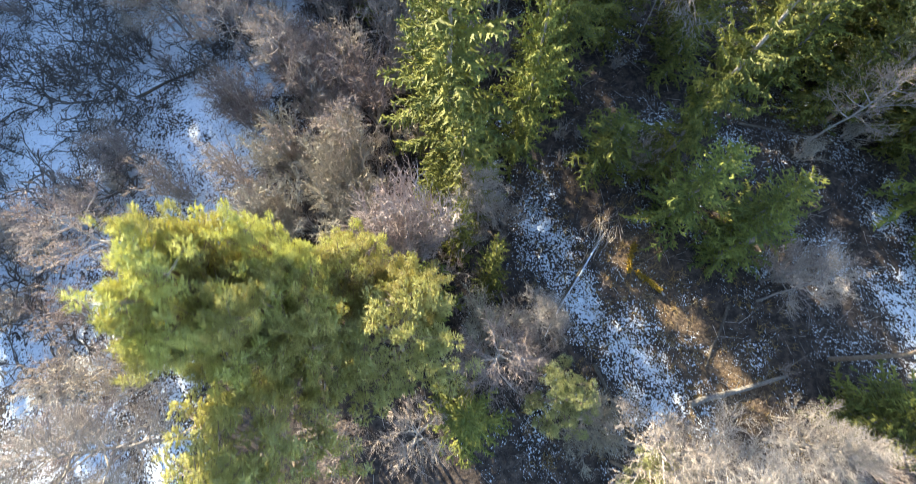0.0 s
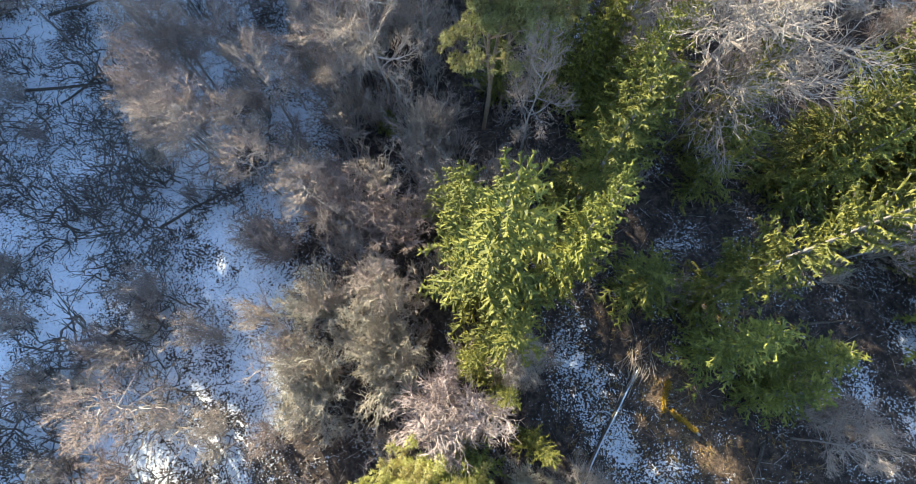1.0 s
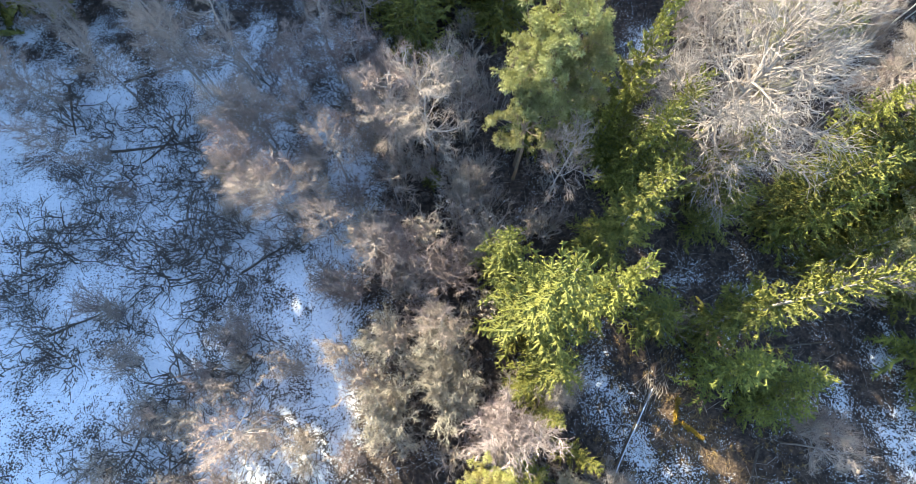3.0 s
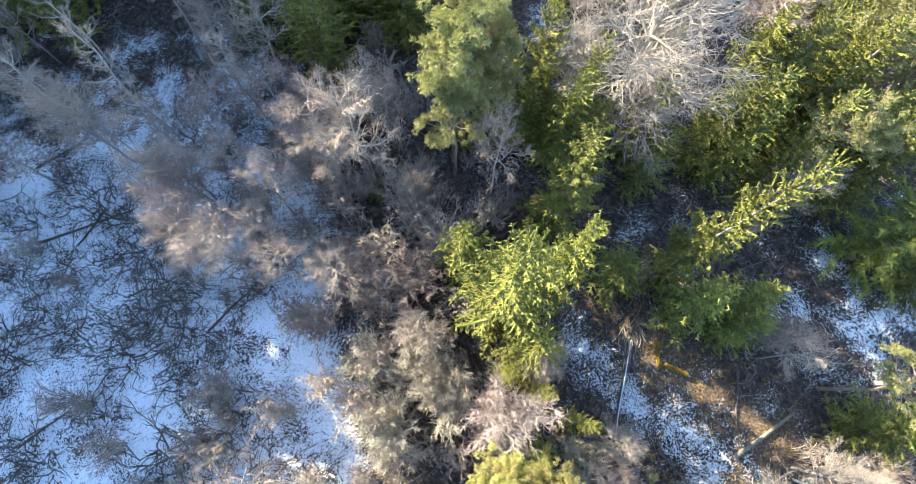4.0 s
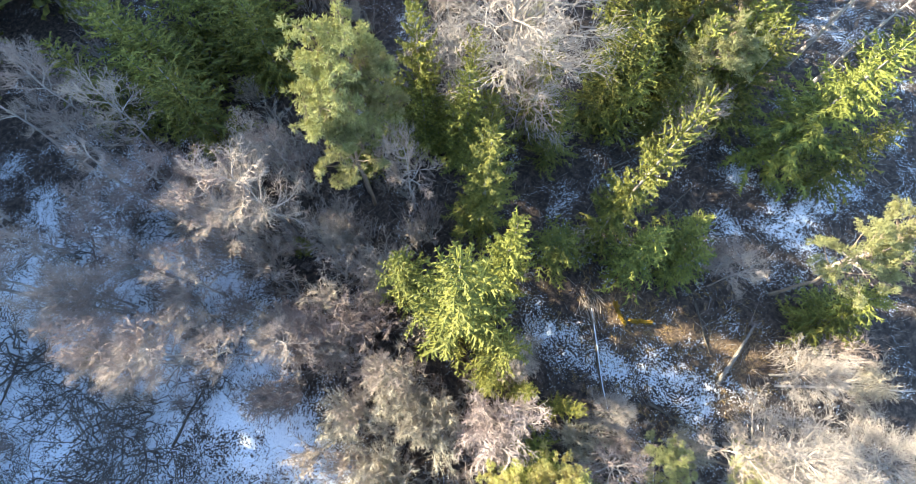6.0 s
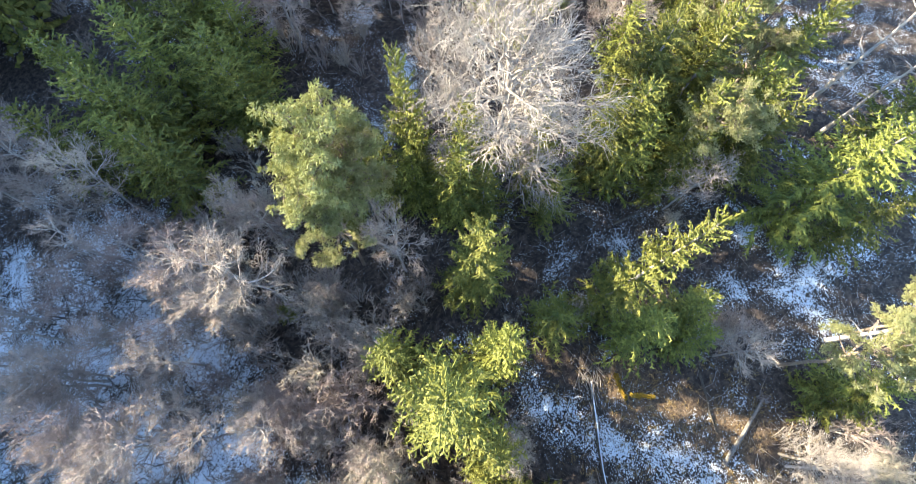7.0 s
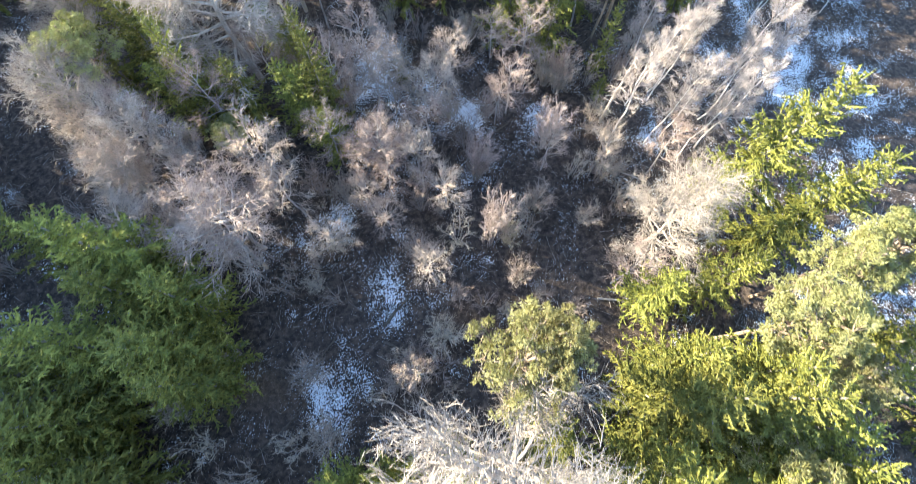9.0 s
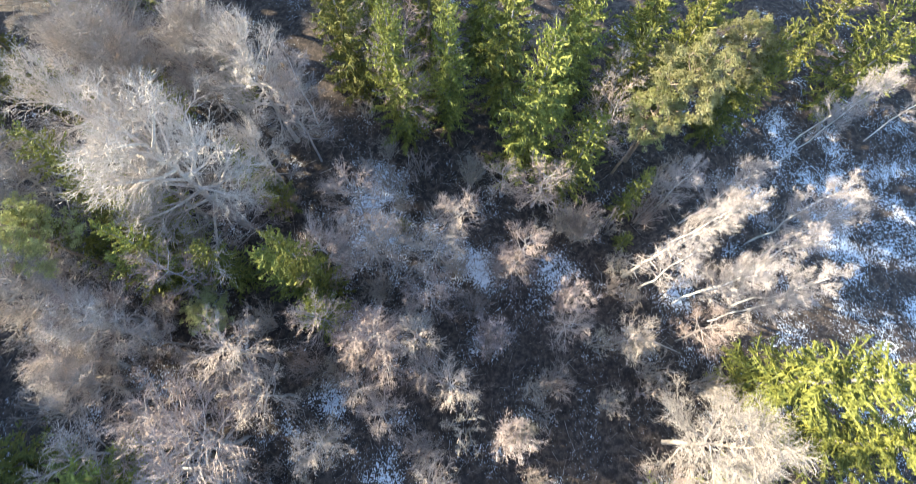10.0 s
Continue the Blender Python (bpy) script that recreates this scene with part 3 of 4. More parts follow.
# ---- the plants ----
pick = random.Random(5)


def plant(kind, x, y, h, r):
    if kind == "spruce":
        kind = "smallspruce" if h < 8 else ("plainspruce" if h < 15.5 else "spruce")
    entry = MODELS[kind][pick.randrange(len(MODELS[kind]))]
    root, (h0, r0), used = entry
    m = pose(x, y, float(lie(x, y)), 0, 0, pick.uniform(0, 360)) @ Matrix.Diagonal((r / r0, r / r0, h / h0, 1))
    if not used:
        root.matrix_basis = m
        entry[2] = True
        return root
    root_scale = root.scale.copy()
    root.scale = (1, 1, 1)
    made = copy_thing(root, m)
    root.scale = root_scale
    return made


plant("spruce", -0.4, 16.1, 20.5, 4.3)
plant("spruce", 4.2, 16.6, 18.9, 2.3)
plant("spruce", -1.9, 21.1, 10.6, 2.8)
plant("spruce", 0.3, 11.9, 13.1, 2.8)
plant("spruce", 6.5, 22.5, 18.6, 3.1)
plant("spruce", 13.9, 15.0, 23.3, 2.6)
plant("spruce", 14.1, 11.6, 10.0, 3.0)
plant("spruce", 18.3, 10.6, 9.0, 2.9)
plant("spruce", 10.5, 16.3, 6.0, 2.8)
plant("spruce", 32.3, 11.3, 16.5, 4.8)
plant("spruce", 44.5, 12.0, 15.0, 3.4)
plant("spruce", 34.3, 7.4, 11.0, 3.2)
plant("spruce", 27.3, 27.1, 17.0, 4.0)
plant("spruce", 23.5, 24.6, 15.0, 3.8)
plant("spruce", 30.8, 24.7, 18.0, 3.6)
plant("spruce", 27.3, 21.2, 15.0, 3.2)
plant("spruce", 25.8, 20.0, 12.0, 2.5)
plant("spruce", 44.7, 36.3, 21.0, 3.6)
plant("spruce", 44.8, 31.1, 18.0, 3.4)
plant("spruce", 29.9, 28.6, 14.0, 3.2)
plant("spruce", 32.2, 25.2, 16.0, 3.6)
plant("spruce", 27.8, 26.9, 11.0, 3.0)
plant("pine", 35.5, 27.1, 18.0, 3.2)
plant("pine", 41.9, 27.3, 16.0, 2.6)
plant("pine", 35.8, 22.7, 15.0, 2.6)
plant("pine", 19.8, 35.0, 21.0, 3.0)
plant("pine", 21.4, 35.1, 22.0, 2.0)
plant("pine", 2.2, 33.6, 22.5, 3.4)
plant("pine", 0.6, 32.1, 19.0, 3.2)
plant("pine", 3.7, 32.1, 19.0, 2.6)
plant("spruce", 8.7, 33.5, 21.1, 2.4)
plant("spruce", 6.1, 33.3, 14.0, 2.4)
plant("spruce", 10.2, 29.1, 14.5, 2.8)
plant("spruce", 12.4, 31.4, 15.0, 3.0)
plant("spruce", 16.5, 24.2, 10.0, 2.7)
plant("spruce", 16.9, 28.0, 14.0, 2.9)
plant("spruce", 19.4, 29.4, 11.0, 2.6)
plant("spruce", 9.1, 32.0, 9.0, 1.8)
plant("spruce", 28.6, 21.4, 6.0, 1.4)
plant("oak", 15.0, 30.4, 21.0, 6.6)
plant("bare", 14.7, 27.6, 13.0, 1.6)
plant("spruce", -9.4, 51.2, 14.0, 4.6)
plant("spruce", -8.4, 45.5, 13.0, 4.0)
plant("spruce", -8.0, 50.3, 12.0, 4.4)
plant("spruce", -0.1, 50.7, 13.0, 4.4)
plant("spruce", -0.3, 56.4, 13.0, 4.4)
plant("spruce", 0.3, 47.7, 12.0, 3.2)
plant("spruce", -0.7, 50.2, 11.0, 3.5)
plant("spruce", -9.8, 48.5, 12.0, 3.5)
plant("spruce", -3.9, 63.9, 13.0, 3.2)
plant("sunlitpine", -7.0, 2.4, 22.5, 2.1)
plant("sunlitpine", -5.6, 2.5, 21.5, 1.6)
plant("sunlitpine", -7.4, 3.7, 22.5, 1.0)
plant("sunlitpine", -5.6, 3.9, 21.5, 1.0)
plant("sunlitpine", -2.8, 2.1, 15.0, 2.8)
plant("sunlitpine", -6.1, 2.8, 16.5, 2.4)
plant("sunlitpine", -4.9, 4.6, 14.5, 2.0)
plant("sunlitpine", -6.8, -1.6, 18.0, 2.5)
plant("sunlitpine", -1.8, 4.1, 14.0, 1.6)
plant("spruce", 0.6, -1.1, 9.0, 2.5)
plant("spruce", -2.1, 5.0, 11.0, 2.5)
plant("pine", 5.1, -0.4, 9.0, 1.6)
plant("spruce", 0.1, 8.8, 10.4, 1.3)
plant("spruce", 1.8, 6.3, 11.5, 1.2)
plant("spruce", -1.4, 10.9, 8.8, 1.5)
plant("pine", 23.3, 2.1, 14.0, 2.6)
plant("spruce", 23.4, -1.2, 6.0, 2.8)
plant("spruce", 24.0, -0.8, 9.0, 2.8)
plant("oak", 11.2, -4.1, 12.0, 3.4)
plant("oak", 18.2, -2.6, 8.0, 2.2)
plant("bare", 9.2, -2.6, 10.0, 2.6)
plant("bare", 2.0, 1.5, 9.0, 2.4)
plant("bushgrey", 23.0, -3.7, 7.0, 2.2)
plant("pine", 9.0, -3.8, 9.0, 1.6)
plant("oak", 4.5, 3.9, 7.0, 1.6)
plant("oak", 1.4, 11.1, 8.0, 1.8)
plant("bushpink", -2.6, 7.9, 15.5, 3.1)
plant("bushtan", -6.3, 11.7, 8.5, 2.9)
plant("bushtan", -7.3, 13.5, 8.5, 2.9)
plant("bushtan", -6.6, 10.3, 8.0, 2.9)
plant("bushtan", -11.3, 9.0, 7.0, 2.9)
plant("bushtan", -7.4, 15.8, 8.0, 2.9)
plant("bushtan", -11.7, 14.9, 7.0, 2.9)
plant("bushbrown", -14.6, 19.3, 6.5, 2.5)
plant("bushbrown", -9.8, 20.1, 6.0, 2.5)
plant("bushbrown", -17.9, 7.4, 4.5, 2.2)
plant("bushbrown", -14.3, 6.9, 4.5, 2.2)
plant("bushbrown", -15.3, 19.2, 6.0, 2.3)
plant("bushbrown", -10.9, 15.1, 7.0, 2.3)
plant("bushtan", -11.3, 10.4, 7.0, 2.9)
plant("bushbrown", -15.3, 14.4, 6.0, 2.2)
plant("bushbrown", -19.8, 13.6, 5.0, 2.2)
plant("bushbrown", -24.7, 12.1, 3.5, 2.0)
plant("bushbrown", -28.6, 9.8, 3.0, 1.8)
plant("bushgrey", -30.1, 10.0, 4.5, 2.0)
plant("bushgrey", -32.4, 14.5, 5.0, 2.2)
plant("bushgrey", -36.2, 19.3, 5.0, 2.0)
plant("bushdark", -35.5, 24.9, 5.0, 2.6)
plant("bushdark", -30.4, 23.4, 4.0, 2.0)
plant("bushdark", -26.1, 26.2, 5.0, 2.2)
plant("bushdark", -21.9, 23.3, 4.0, 2.0)
plant("bushdark", -40.1, 37.3, 5.0, 2.4)
plant("bushdark", -35.7, 40.5, 6.0, 2.2)
plant("bushdark", -31.9, 24.4, 6.0, 2.2)
plant("bushdark", -24.2, 18.4, 4.0, 2.0)
plant("bushdark", -25.3, 25.6, 6.0, 2.2)
plant("bare", -10.5, 35.0, 13.0, 3.4)
plant("bare", -20.5, 27.6, 10.0, 3.6)
plant("bare", -23.3, 34.9, 10.0, 3.0)
plant("bare", -23.7, 29.0, 9.0, 2.4)
plant("bare", -11.2, 23.6, 5.6, 2.2)
plant("bare", -29.4, 41.7, 12.0, 2.4)
plant("bare", -34.4, 45.9, 10.0, 2.2)
plant("bare", -17.5, 55.6, 11.0, 2.4)
plant("bare", 3.1, 27.5, 14.1, 2.4)
plant("bushbrown", -4.2, 27.9, 8.0, 2.2)
plant("bushbrown", -3.8, 28.3, 7.0, 2.2)
plant("bushbrown", 3.3, 25.2, 5.0, 1.8)
plant("bushbrown", 1.2, 24.3, 6.0, 2.0)
plant("bare", -4.4, 36.9, 11.0, 1.8)
plant("bare", -5.7, 39.2, 10.0, 1.8)
plant("bushgrey", -10.1, 37.8, 8.0, 2.0)
plant("bushgrey", -13.1, 42.2, 9.0, 2.4)
plant("bare", -24.0, 35.0, 9.0, 2.4)
plant("bare", -20.8, 27.1, 10.0, 2.6)
plant("bare", -17.6, 27.7, 8.0, 2.0)
plant("bushbrown", -16.4, 20.5, 6.0, 2.2)
plant("bushbrown", -3.4, 48.1, 4.0, 2.0)
plant("bare", -16.9, 42.6, 9.0, 2.2)
plant("bare", -13.0, 36.6, 9.0, 2.4)
plant("bare", -22.9, 35.0, 10.0, 2.4)
plant("bare", -19.4, 52.3, 9.0, 2.0)
plant("bushgrey", 12.5, 15.5, 5.0, 1.6)
plant("bare", 19.5, 5.8, 8.0, 1.8)
plant("bushbrown", 25.1, 16.6, 2.5, 1.6)
plant("bare", 8.9, 56.9, 11.5, 4.4)
plant("bare", 3.6, 65.3, 10.0, 2.6)
plant("bare", 7.4, 60.3, 11.0, 3.2)
plant("bare", 13.6, 57.4, 10.0, 2.4)
plant("bare", 19.3, 60.1, 9.0, 2.2)
plant("bushgrey", 5.5, 39.5, 4.5, 2.4)
plant("bare", 14.1, 38.7, 13.3, 1.4)
plant("bare", 23.8, 52.6, 6.5, 1.5)
plant("bushpink", 26.2, 45.0, 14.4, 1.9)
plant("bare", 32.8, 35.5, 9.0, 2.2)
plant("bushbrown", 30.2, 54.5, 6.0, 2.0)
plant("bushbrown", 38.7, 44.2, 7.0, 2.0)
plant("bushbrown", 26.0, 40.9, 6.0, 1.8)
plant("bushbrown", 20.8, 42.5, 5.0, 1.6)
plant("bushgrey", 15.1, 63.5, 7.0, 2.0)
plant("bare", 18.6, 70.5, 10.0, 2.2)
plant("bare", 8.5, 66.0, 9.0, 2.0)
plant("birch", 43.9, 47.4, 14.0, 1.8)
plant("birch", 45.3, 44.5, 14.0, 1.8)
plant("birch", 52.2, 43.5, 13.0, 1.8)
plant("birch", 51.5, 49.9, 14.0, 1.8)
plant("birch", 55.5, 44.7, 14.0, 1.8)
plant("birch", 49.4, 41.2, 14.0, 1.8)
plant("birch", 50.1, 49.0, 12.0, 1.6)
plant("birch", 55.7, 42.9, 13.0, 1.8)
plant("birch", 66.8, 49.5, 13.0, 1.6)
plant("birch", 49.8, 52.4, 12.0, 1.6)
plant("bare", 38.2, 45.0, 9.0, 1.8)
plant("bushbrown", 42.0, 54.6, 6.0, 2.0)
plant("paleoak", 17.6, 73.2, 18.0, 5.0)
plant("paleoak", 25.9, 78.5, 15.0, 3.4)
plant("paleoak", 13.3, 82.9, 15.0, 3.2)
plant("birch", 28.5, 78.8, 13.0, 1.8)
plant("bare", 18.3, 88.1, 12.0, 2.4)
plant("paleoak", 22.6, 73.9, 11.0, 1.8)
plant("spruce", 12.6, 75.0, 11.0, 3.2)
plant("spruce", 18.8, 65.7, 10.0, 2.6)
plant("spruce", 19.6, 60.9, 8.0, 2.2)
plant("pine", 12.2, 66.0, 6.0, 1.8)
plant("bare", 6.7, 69.9, 11.0, 2.6)
plant("bare", 3.4, 67.6, 10.0, 2.4)
plant("bushgrey", 11.7, 60.1, 7.0, 3.0)
plant("bushbrown", 16.1, 58.5, 6.0, 2.0)
plant("bushgrey", 23.7, 65.7, 7.0, 2.2)
plant("spruce", 35.3, 72.6, 20.0, 2.8)
plant("spruce", 42.1, 63.4, 20.0, 3.4)
plant("spruce", 44.1, 59.0, 14.0, 2.8)
plant("spruce", 39.5, 71.3, 17.0, 2.6)
plant("spruce", 50.3, 61.8, 16.0, 2.8)
plant("bushtan", 37.2, 64.6, 6.0, 1.8)
plant("pine", 51.6, 57.9, 18.0, 3.0)
plant("pine", 49.6, 57.7, 14.0, 2.4)
plant("pine", 58.8, 57.6, 16.0, 2.4)
plant("spruce", 67.4, 55.5, 10.0, 1.5)
plant("bushbrown", 41.6, 56.0, 5.0, 2.0)
plant("spruce", 45.1, 51.6, 3.5, 0.9)
plant("spruce", 29.4, 64.7, 2.5, 0.8)
plant("bushbrown", 29.2, 51.3, 6.0, 2.0)
plant("bushtan", 27.5, 44.4, 7.0, 1.6)
plant("bushbrown", 22.9, 51.7, 4.0, 1.5)
plant("bushbrown", 31.9, 45.8, 5.0, 2.0)
plant("bushbrown", 24.4, 60.6, 5.0, 2.0)
plant("bushgrey", 48.0, 52.4, 6.0, 2.0)
plant("bushbrown", 17.6, 56.5, 5.0, 2.0)
plant("bushbrown", 34.7, 41.7, 4.0, 1.8)
plant("bare", 43.3, 41.9, 9.0, 2.0)
plant("bushbrown", 41.7, 38.2, 6.0, 2.0)
plant("spruce", 46.4, 75.7, 18.0, 2.8)
plant("spruce", 39.0, 82.6, 18.0, 2.8)
plant("spruce", 53.2, 70.1, 17.0, 2.8)
plant("spruce", 56.1, 61.1, 17.0, 2.6)
plant("spruce", 37.4, 88.4, 16.0, 2.6)
plant("spruce", 60.2, 55.7, 16.0, 2.6)
plant("spruce", 75.5, 53.1, 15.0, 2.4)
plant("bare", 26.7, 75.2, 12.0, 2.6)
plant("bare", 12.4, 68.8, 11.0, 2.6)
plant("bushgrey", 4.0, 62.2, 6.0, 2.4)
plant("bare", 23.1, 63.8, 12.0, 2.4)
plant("bare", 22.7, 55.9, 11.0, 2.4)
plant("bushpink", 36.7, 50.3, 9.0, 2.2)
plant("bushpink", 29.8, 51.6, 8.0, 2.0)
plant("bushgrey", 42.2, 54.9, 8.0, 2.2)
plant("bare", -20.5, 39.6, 9.0, 2.4)
plant("bare", -16.1, 24.6, 9.0, 2.2)
plant("bushgrey", -18.1, 32.0, 7.0, 2.4)
plant("bare", -18.8, 35.6, 9.0, 2.4)
plant("bare", -37.2, 40.8, 10.0, 2.4)
plant("bushtan", 1.6, 3.8, 8.0, 2.2)
plant("bushgrey", 3.8, 1.8, 9.0, 2.0)
plant("bushgrey", 0.5, 1.5, 6.0, 2.0)
plant("bushbrown", -19.0, 0.6, 7.0, 2.4)
plant("bushbrown", -6.3, -2.3, 6.0, 2.2)
plant("bare", -2.2, -1.9, 8.0, 2.0)
plant("oak", -16.4, -2.4, 11.0, 2.6)
plant("spruce", 33.2, 20.8, 14.0, 3.4)
plant("spruce", 37.4, 21.3, 15.0, 3.2)
plant("spruce", 40.9, 21.8, 16.0, 3.0)
plant("spruce", 32.3, 17.5, 11.0, 2.8)
plant("pine", 45.7, 26.3, 16.0, 2.8)
plant("pine", 28.0, 19.8, 15.0, 3.0)
plant("spruce", 32.3, 19.0, 14.0, 3.0)
plant("bare", 26.0, 18.0, 10.0, 2.4)
plant("spruce", 9.6, 29.3, 11.0, 2.6)
plant("spruce", 23.5, 22.7, 13.0, 2.6)
plant("bushbrown", 21.0, 7.4, 5.0, 2.2)
plant("bare", 20.1, 7.1, 7.0, 2.0)
plant("bushbrown", 29.1, 18.4, 3.0, 1.8)
plant("pine", 0.3, 30.5, 16.0, 2.8)
plant("snag", 44.1, 17.7, 17.0, 1.4)
plant("snag", 44.6, 14.7, 15.0, 1.2)
plant("pine", 28.7, 0.8, 14.0, 2.4)
plant("snag", 28.2, 1.0, 15.0, 1.2)
plant("birch", 35.5, 74.0, 13.0, 1.4)
plant("birch", 39.9, 71.4, 13.0, 1.4)
plant("spruce", 34.1, 79.6, 18.0, 3.0)
plant("spruce", 41.4, 77.3, 19.0, 3.0)
plant("spruce", 44.5, 70.0, 19.0, 3.2)
plant("spruce", 49.0, 66.0, 18.0, 3.0)
plant("spruce", 58.0, 66.0, 17.0, 3.0)
plant("spruce", 64.3, 63.5, 17.0, 3.0)
plant("birch", 64.8, 48.9, 14.0, 1.4)
plant("birch", 74.0, 45.4, 13.0, 1.4)
plant("birch", 46.9, 49.1, 14.0, 1.5)
plant("birch", 49.3, 48.2, 14.0, 1.5)
plant("birch", 47.1, 44.1, 13.0, 1.5)
plant("birch", 47.0, 41.5, 13.0, 1.4)
plant("snag", 43.4, 49.1, 12.0, 1.0)
plant("birch", 49.8, 62.1, 14.0, 1.3)
plant("spruce", 31.5, 17.4, 14.0, 3.0)
plant("spruce", 22.3, 24.8, 13.0, 3.0)
plant("spruce", 10.3, 80.0, 11.0, 3.0)
plant("spruce", 15.3, 68.7, 10.0, 2.6)
plant("spruce", 10.2, 71.6, 10.0, 2.6)
plant("spruce", 19.9, 64.3, 10.0, 2.4)
plant("spruce", 7.2, 76.5, 12.0, 2.6)
plant("paleoak", 6.3, 68.9, 10.0, 3.0)
plant("oak", 3.0, 66.6, 9.0, 2.6)
plant("oak", 36.5, 36.5, 13.3, 3.9)
plant("spruce", 21.0, 63.2, 17.0, 2.0)
plant("spruce", 12.3, 70.6, 15.0, 2.2)
plant("spruce", 46.9, 54.2, 10.0, 1.4)
plant("spruce", -10.0, 56.1, 14.0, 4.0)
plant("spruce", 1.1, 50.1, 12.0, 3.6)
plant("spruce", -14.2, 52.4, 13.0, 3.6)
plant("bushgrey", -26.3, 12.8, 3.5, 2.2)
plant("bushgrey", -24.0, 16.1, 3.5, 2.2)
plant("bushbrown", -27.2, 9.7, 3.0, 2.2)
plant("bushgrey", -23.8, 4.8, 4.0, 2.4)
plant("bushgrey", -19.2, 2.3, 4.0, 2.4)
plant("bushbrown", -23.4, 1.0, 4.0, 2.4)
plant("bare", -18.6, -1.9, 8.0, 2.4)
plant("bare", -21.5, 8.9, 9.0, 2.6)
plant("sunlitpine", -8.2, 1.9, 22.0, 1.6)
plant("sunlitpine", -7.1, 3.3, 21.5, 1.7)
plant("sunlitpine", -5.8, 3.4, 19.0, 1.6)
plant("sunlitpine", -4.3, 4.7, 15.0, 1.8)
plant("sunlitpine", -7.1, 1.8, 20.0, 1.7)
plant("sunlitpine", -5.7, 1.3, 15.0, 2.0)
plant("bushtan", -7.4, 11.7, 9.0, 1.8)
plant("bushtan", -11.2, 10.6, 7.0, 1.6)
plant("pine", 6.2, 75.7, 14.0, 2.8)
plant("spruce", 10.3, 80.5, 14.0, 3.2)
plant("bare", 2.8, 72.8, 9.0, 2.4)
plant("spruce", 10.7, 76.6, 12.0, 2.6)
plant("bushpink", -3.1, 8.6, 13.0, 3.3)
plant("bushpink", -3.4, 7.6, 10.0, 2.7)
plant("spruce", 17.2, 8.8, 7.5, 2.2)
plant("bare", -14.0, 40.9, 10.0, 3.0)
plant("bare", -10.4, 33.2, 10.0, 3.0)
plant("bare", -12.2, 22.3, 8.0, 2.4)
plant("bare", -23.4, 34.3, 8.0, 2.4)
plant("bare", -22.1, 28.2, 8.0, 2.6)
plant("bare", -6.8, 15.6, 7.0, 2.2)
plant("bushbrown", -21.6, 38.0, 4.0, 1.8)
plant("bare", -18.2, 48.7, 9.0, 2.4)
plant("spruce", 5.3, 35.5, 12.0, 2.6)
plant("spruce", 1.1, 34.2, 9.0, 2.4)
plant("spruce", 7.8, 32.3, 11.0, 2.4)
plant("spruce", 9.9, 30.7, 10.0, 2.6)
plant("spruce", 11.8, 27.6, 11.5, 2.6)
plant("bare", -16.4, 51.7, 14.0, 3.0)
plant("bare", -13.6, 47.4, 13.0, 2.8)
plant("oak", 17.0, 86.8, 14.0, 3.4)
plant("oak", 23.1, 84.5, 13.0, 3.2)
plant("spruce", 11.1, 94.6, 7.0, 1.6)
plant("spruce", 18.3, 87.5, 7.0, 1.6)

plant("spruce", 33.0, 33.0, 10.2, 2.9)
plant("spruce", 37.7, 30.9, 12.2, 3.0)
plant("spruce", 1.4, 58.0, 17.4, 4.2)
plant("spruce", -4.5, 54.5, 15.0, 4.2)
plant("spruce", 3.0, 53.5, 13.0, 3.4)
plant("spruce", -33.5, 57.5, 10.0, 3.0)
plant("spruce", -27.2, 32.2, 2.6, 1.1)
plant("spruce", -7.6, 30.4, 3.0, 1.1)
plant("pole", -25.6, 43.0, 17.0, 1.9)
plant("pole", -33.3, 45.3, 16.0, 1.9)
plant("pole", -20.7, 50.9, 17.0, 1.8)
plant("pole", -16.5, 42.8, 14.0, 1.8)
plant("pole", -29.5, 50.5, 16.0, 1.9)
plant("bare", -30.2, 41.6, 12.5, 2.6)
plant("bare", -7.4, 32.0, 15.5, 3.2)
plant("bare", 8.0, 55.0, 12.5, 4.2)
plant("bare", 3.2, 60.5, 11.0, 3.2)
plant("bare", 13.5, 61.0, 11.0, 3.0)
plant("bare", 14.5, 52.5, 7.5, 2.2)
plant("bare", 21.0, 57.5, 8.0, 2.4)
plant("bare", 27.5, 57.0, 8.0, 2.4)
plant("bare", 32.5, 61.0, 8.5, 2.4)
plant("bare", 36.0, 55.5, 8.0, 2.4)
plant("bare", 27.0, 67.0, 10.0, 2.6)
plant("spruce", 72.1, 51.0, 13, 2.8)
plant("spruce", 78.5, 50.0, 12, 2.6)
plant("spruce", 72.7, 56.7, 15, 2.8)
plant("oak", 16.9, -9.1, 9.0, 3.2)
plant("bushtan", 23.0, -7.1, 5.0, 2.6)
plant("oak", 11.0, -6.0, 8.0, 2.6)
plant("bushtan", 7.5, -1.7, 6.5, 2.6)

# ---- thicket between the trees, and the unseen forest added around ----
far_verts, far_faces, far_mats, far_count = [], [], [], 0


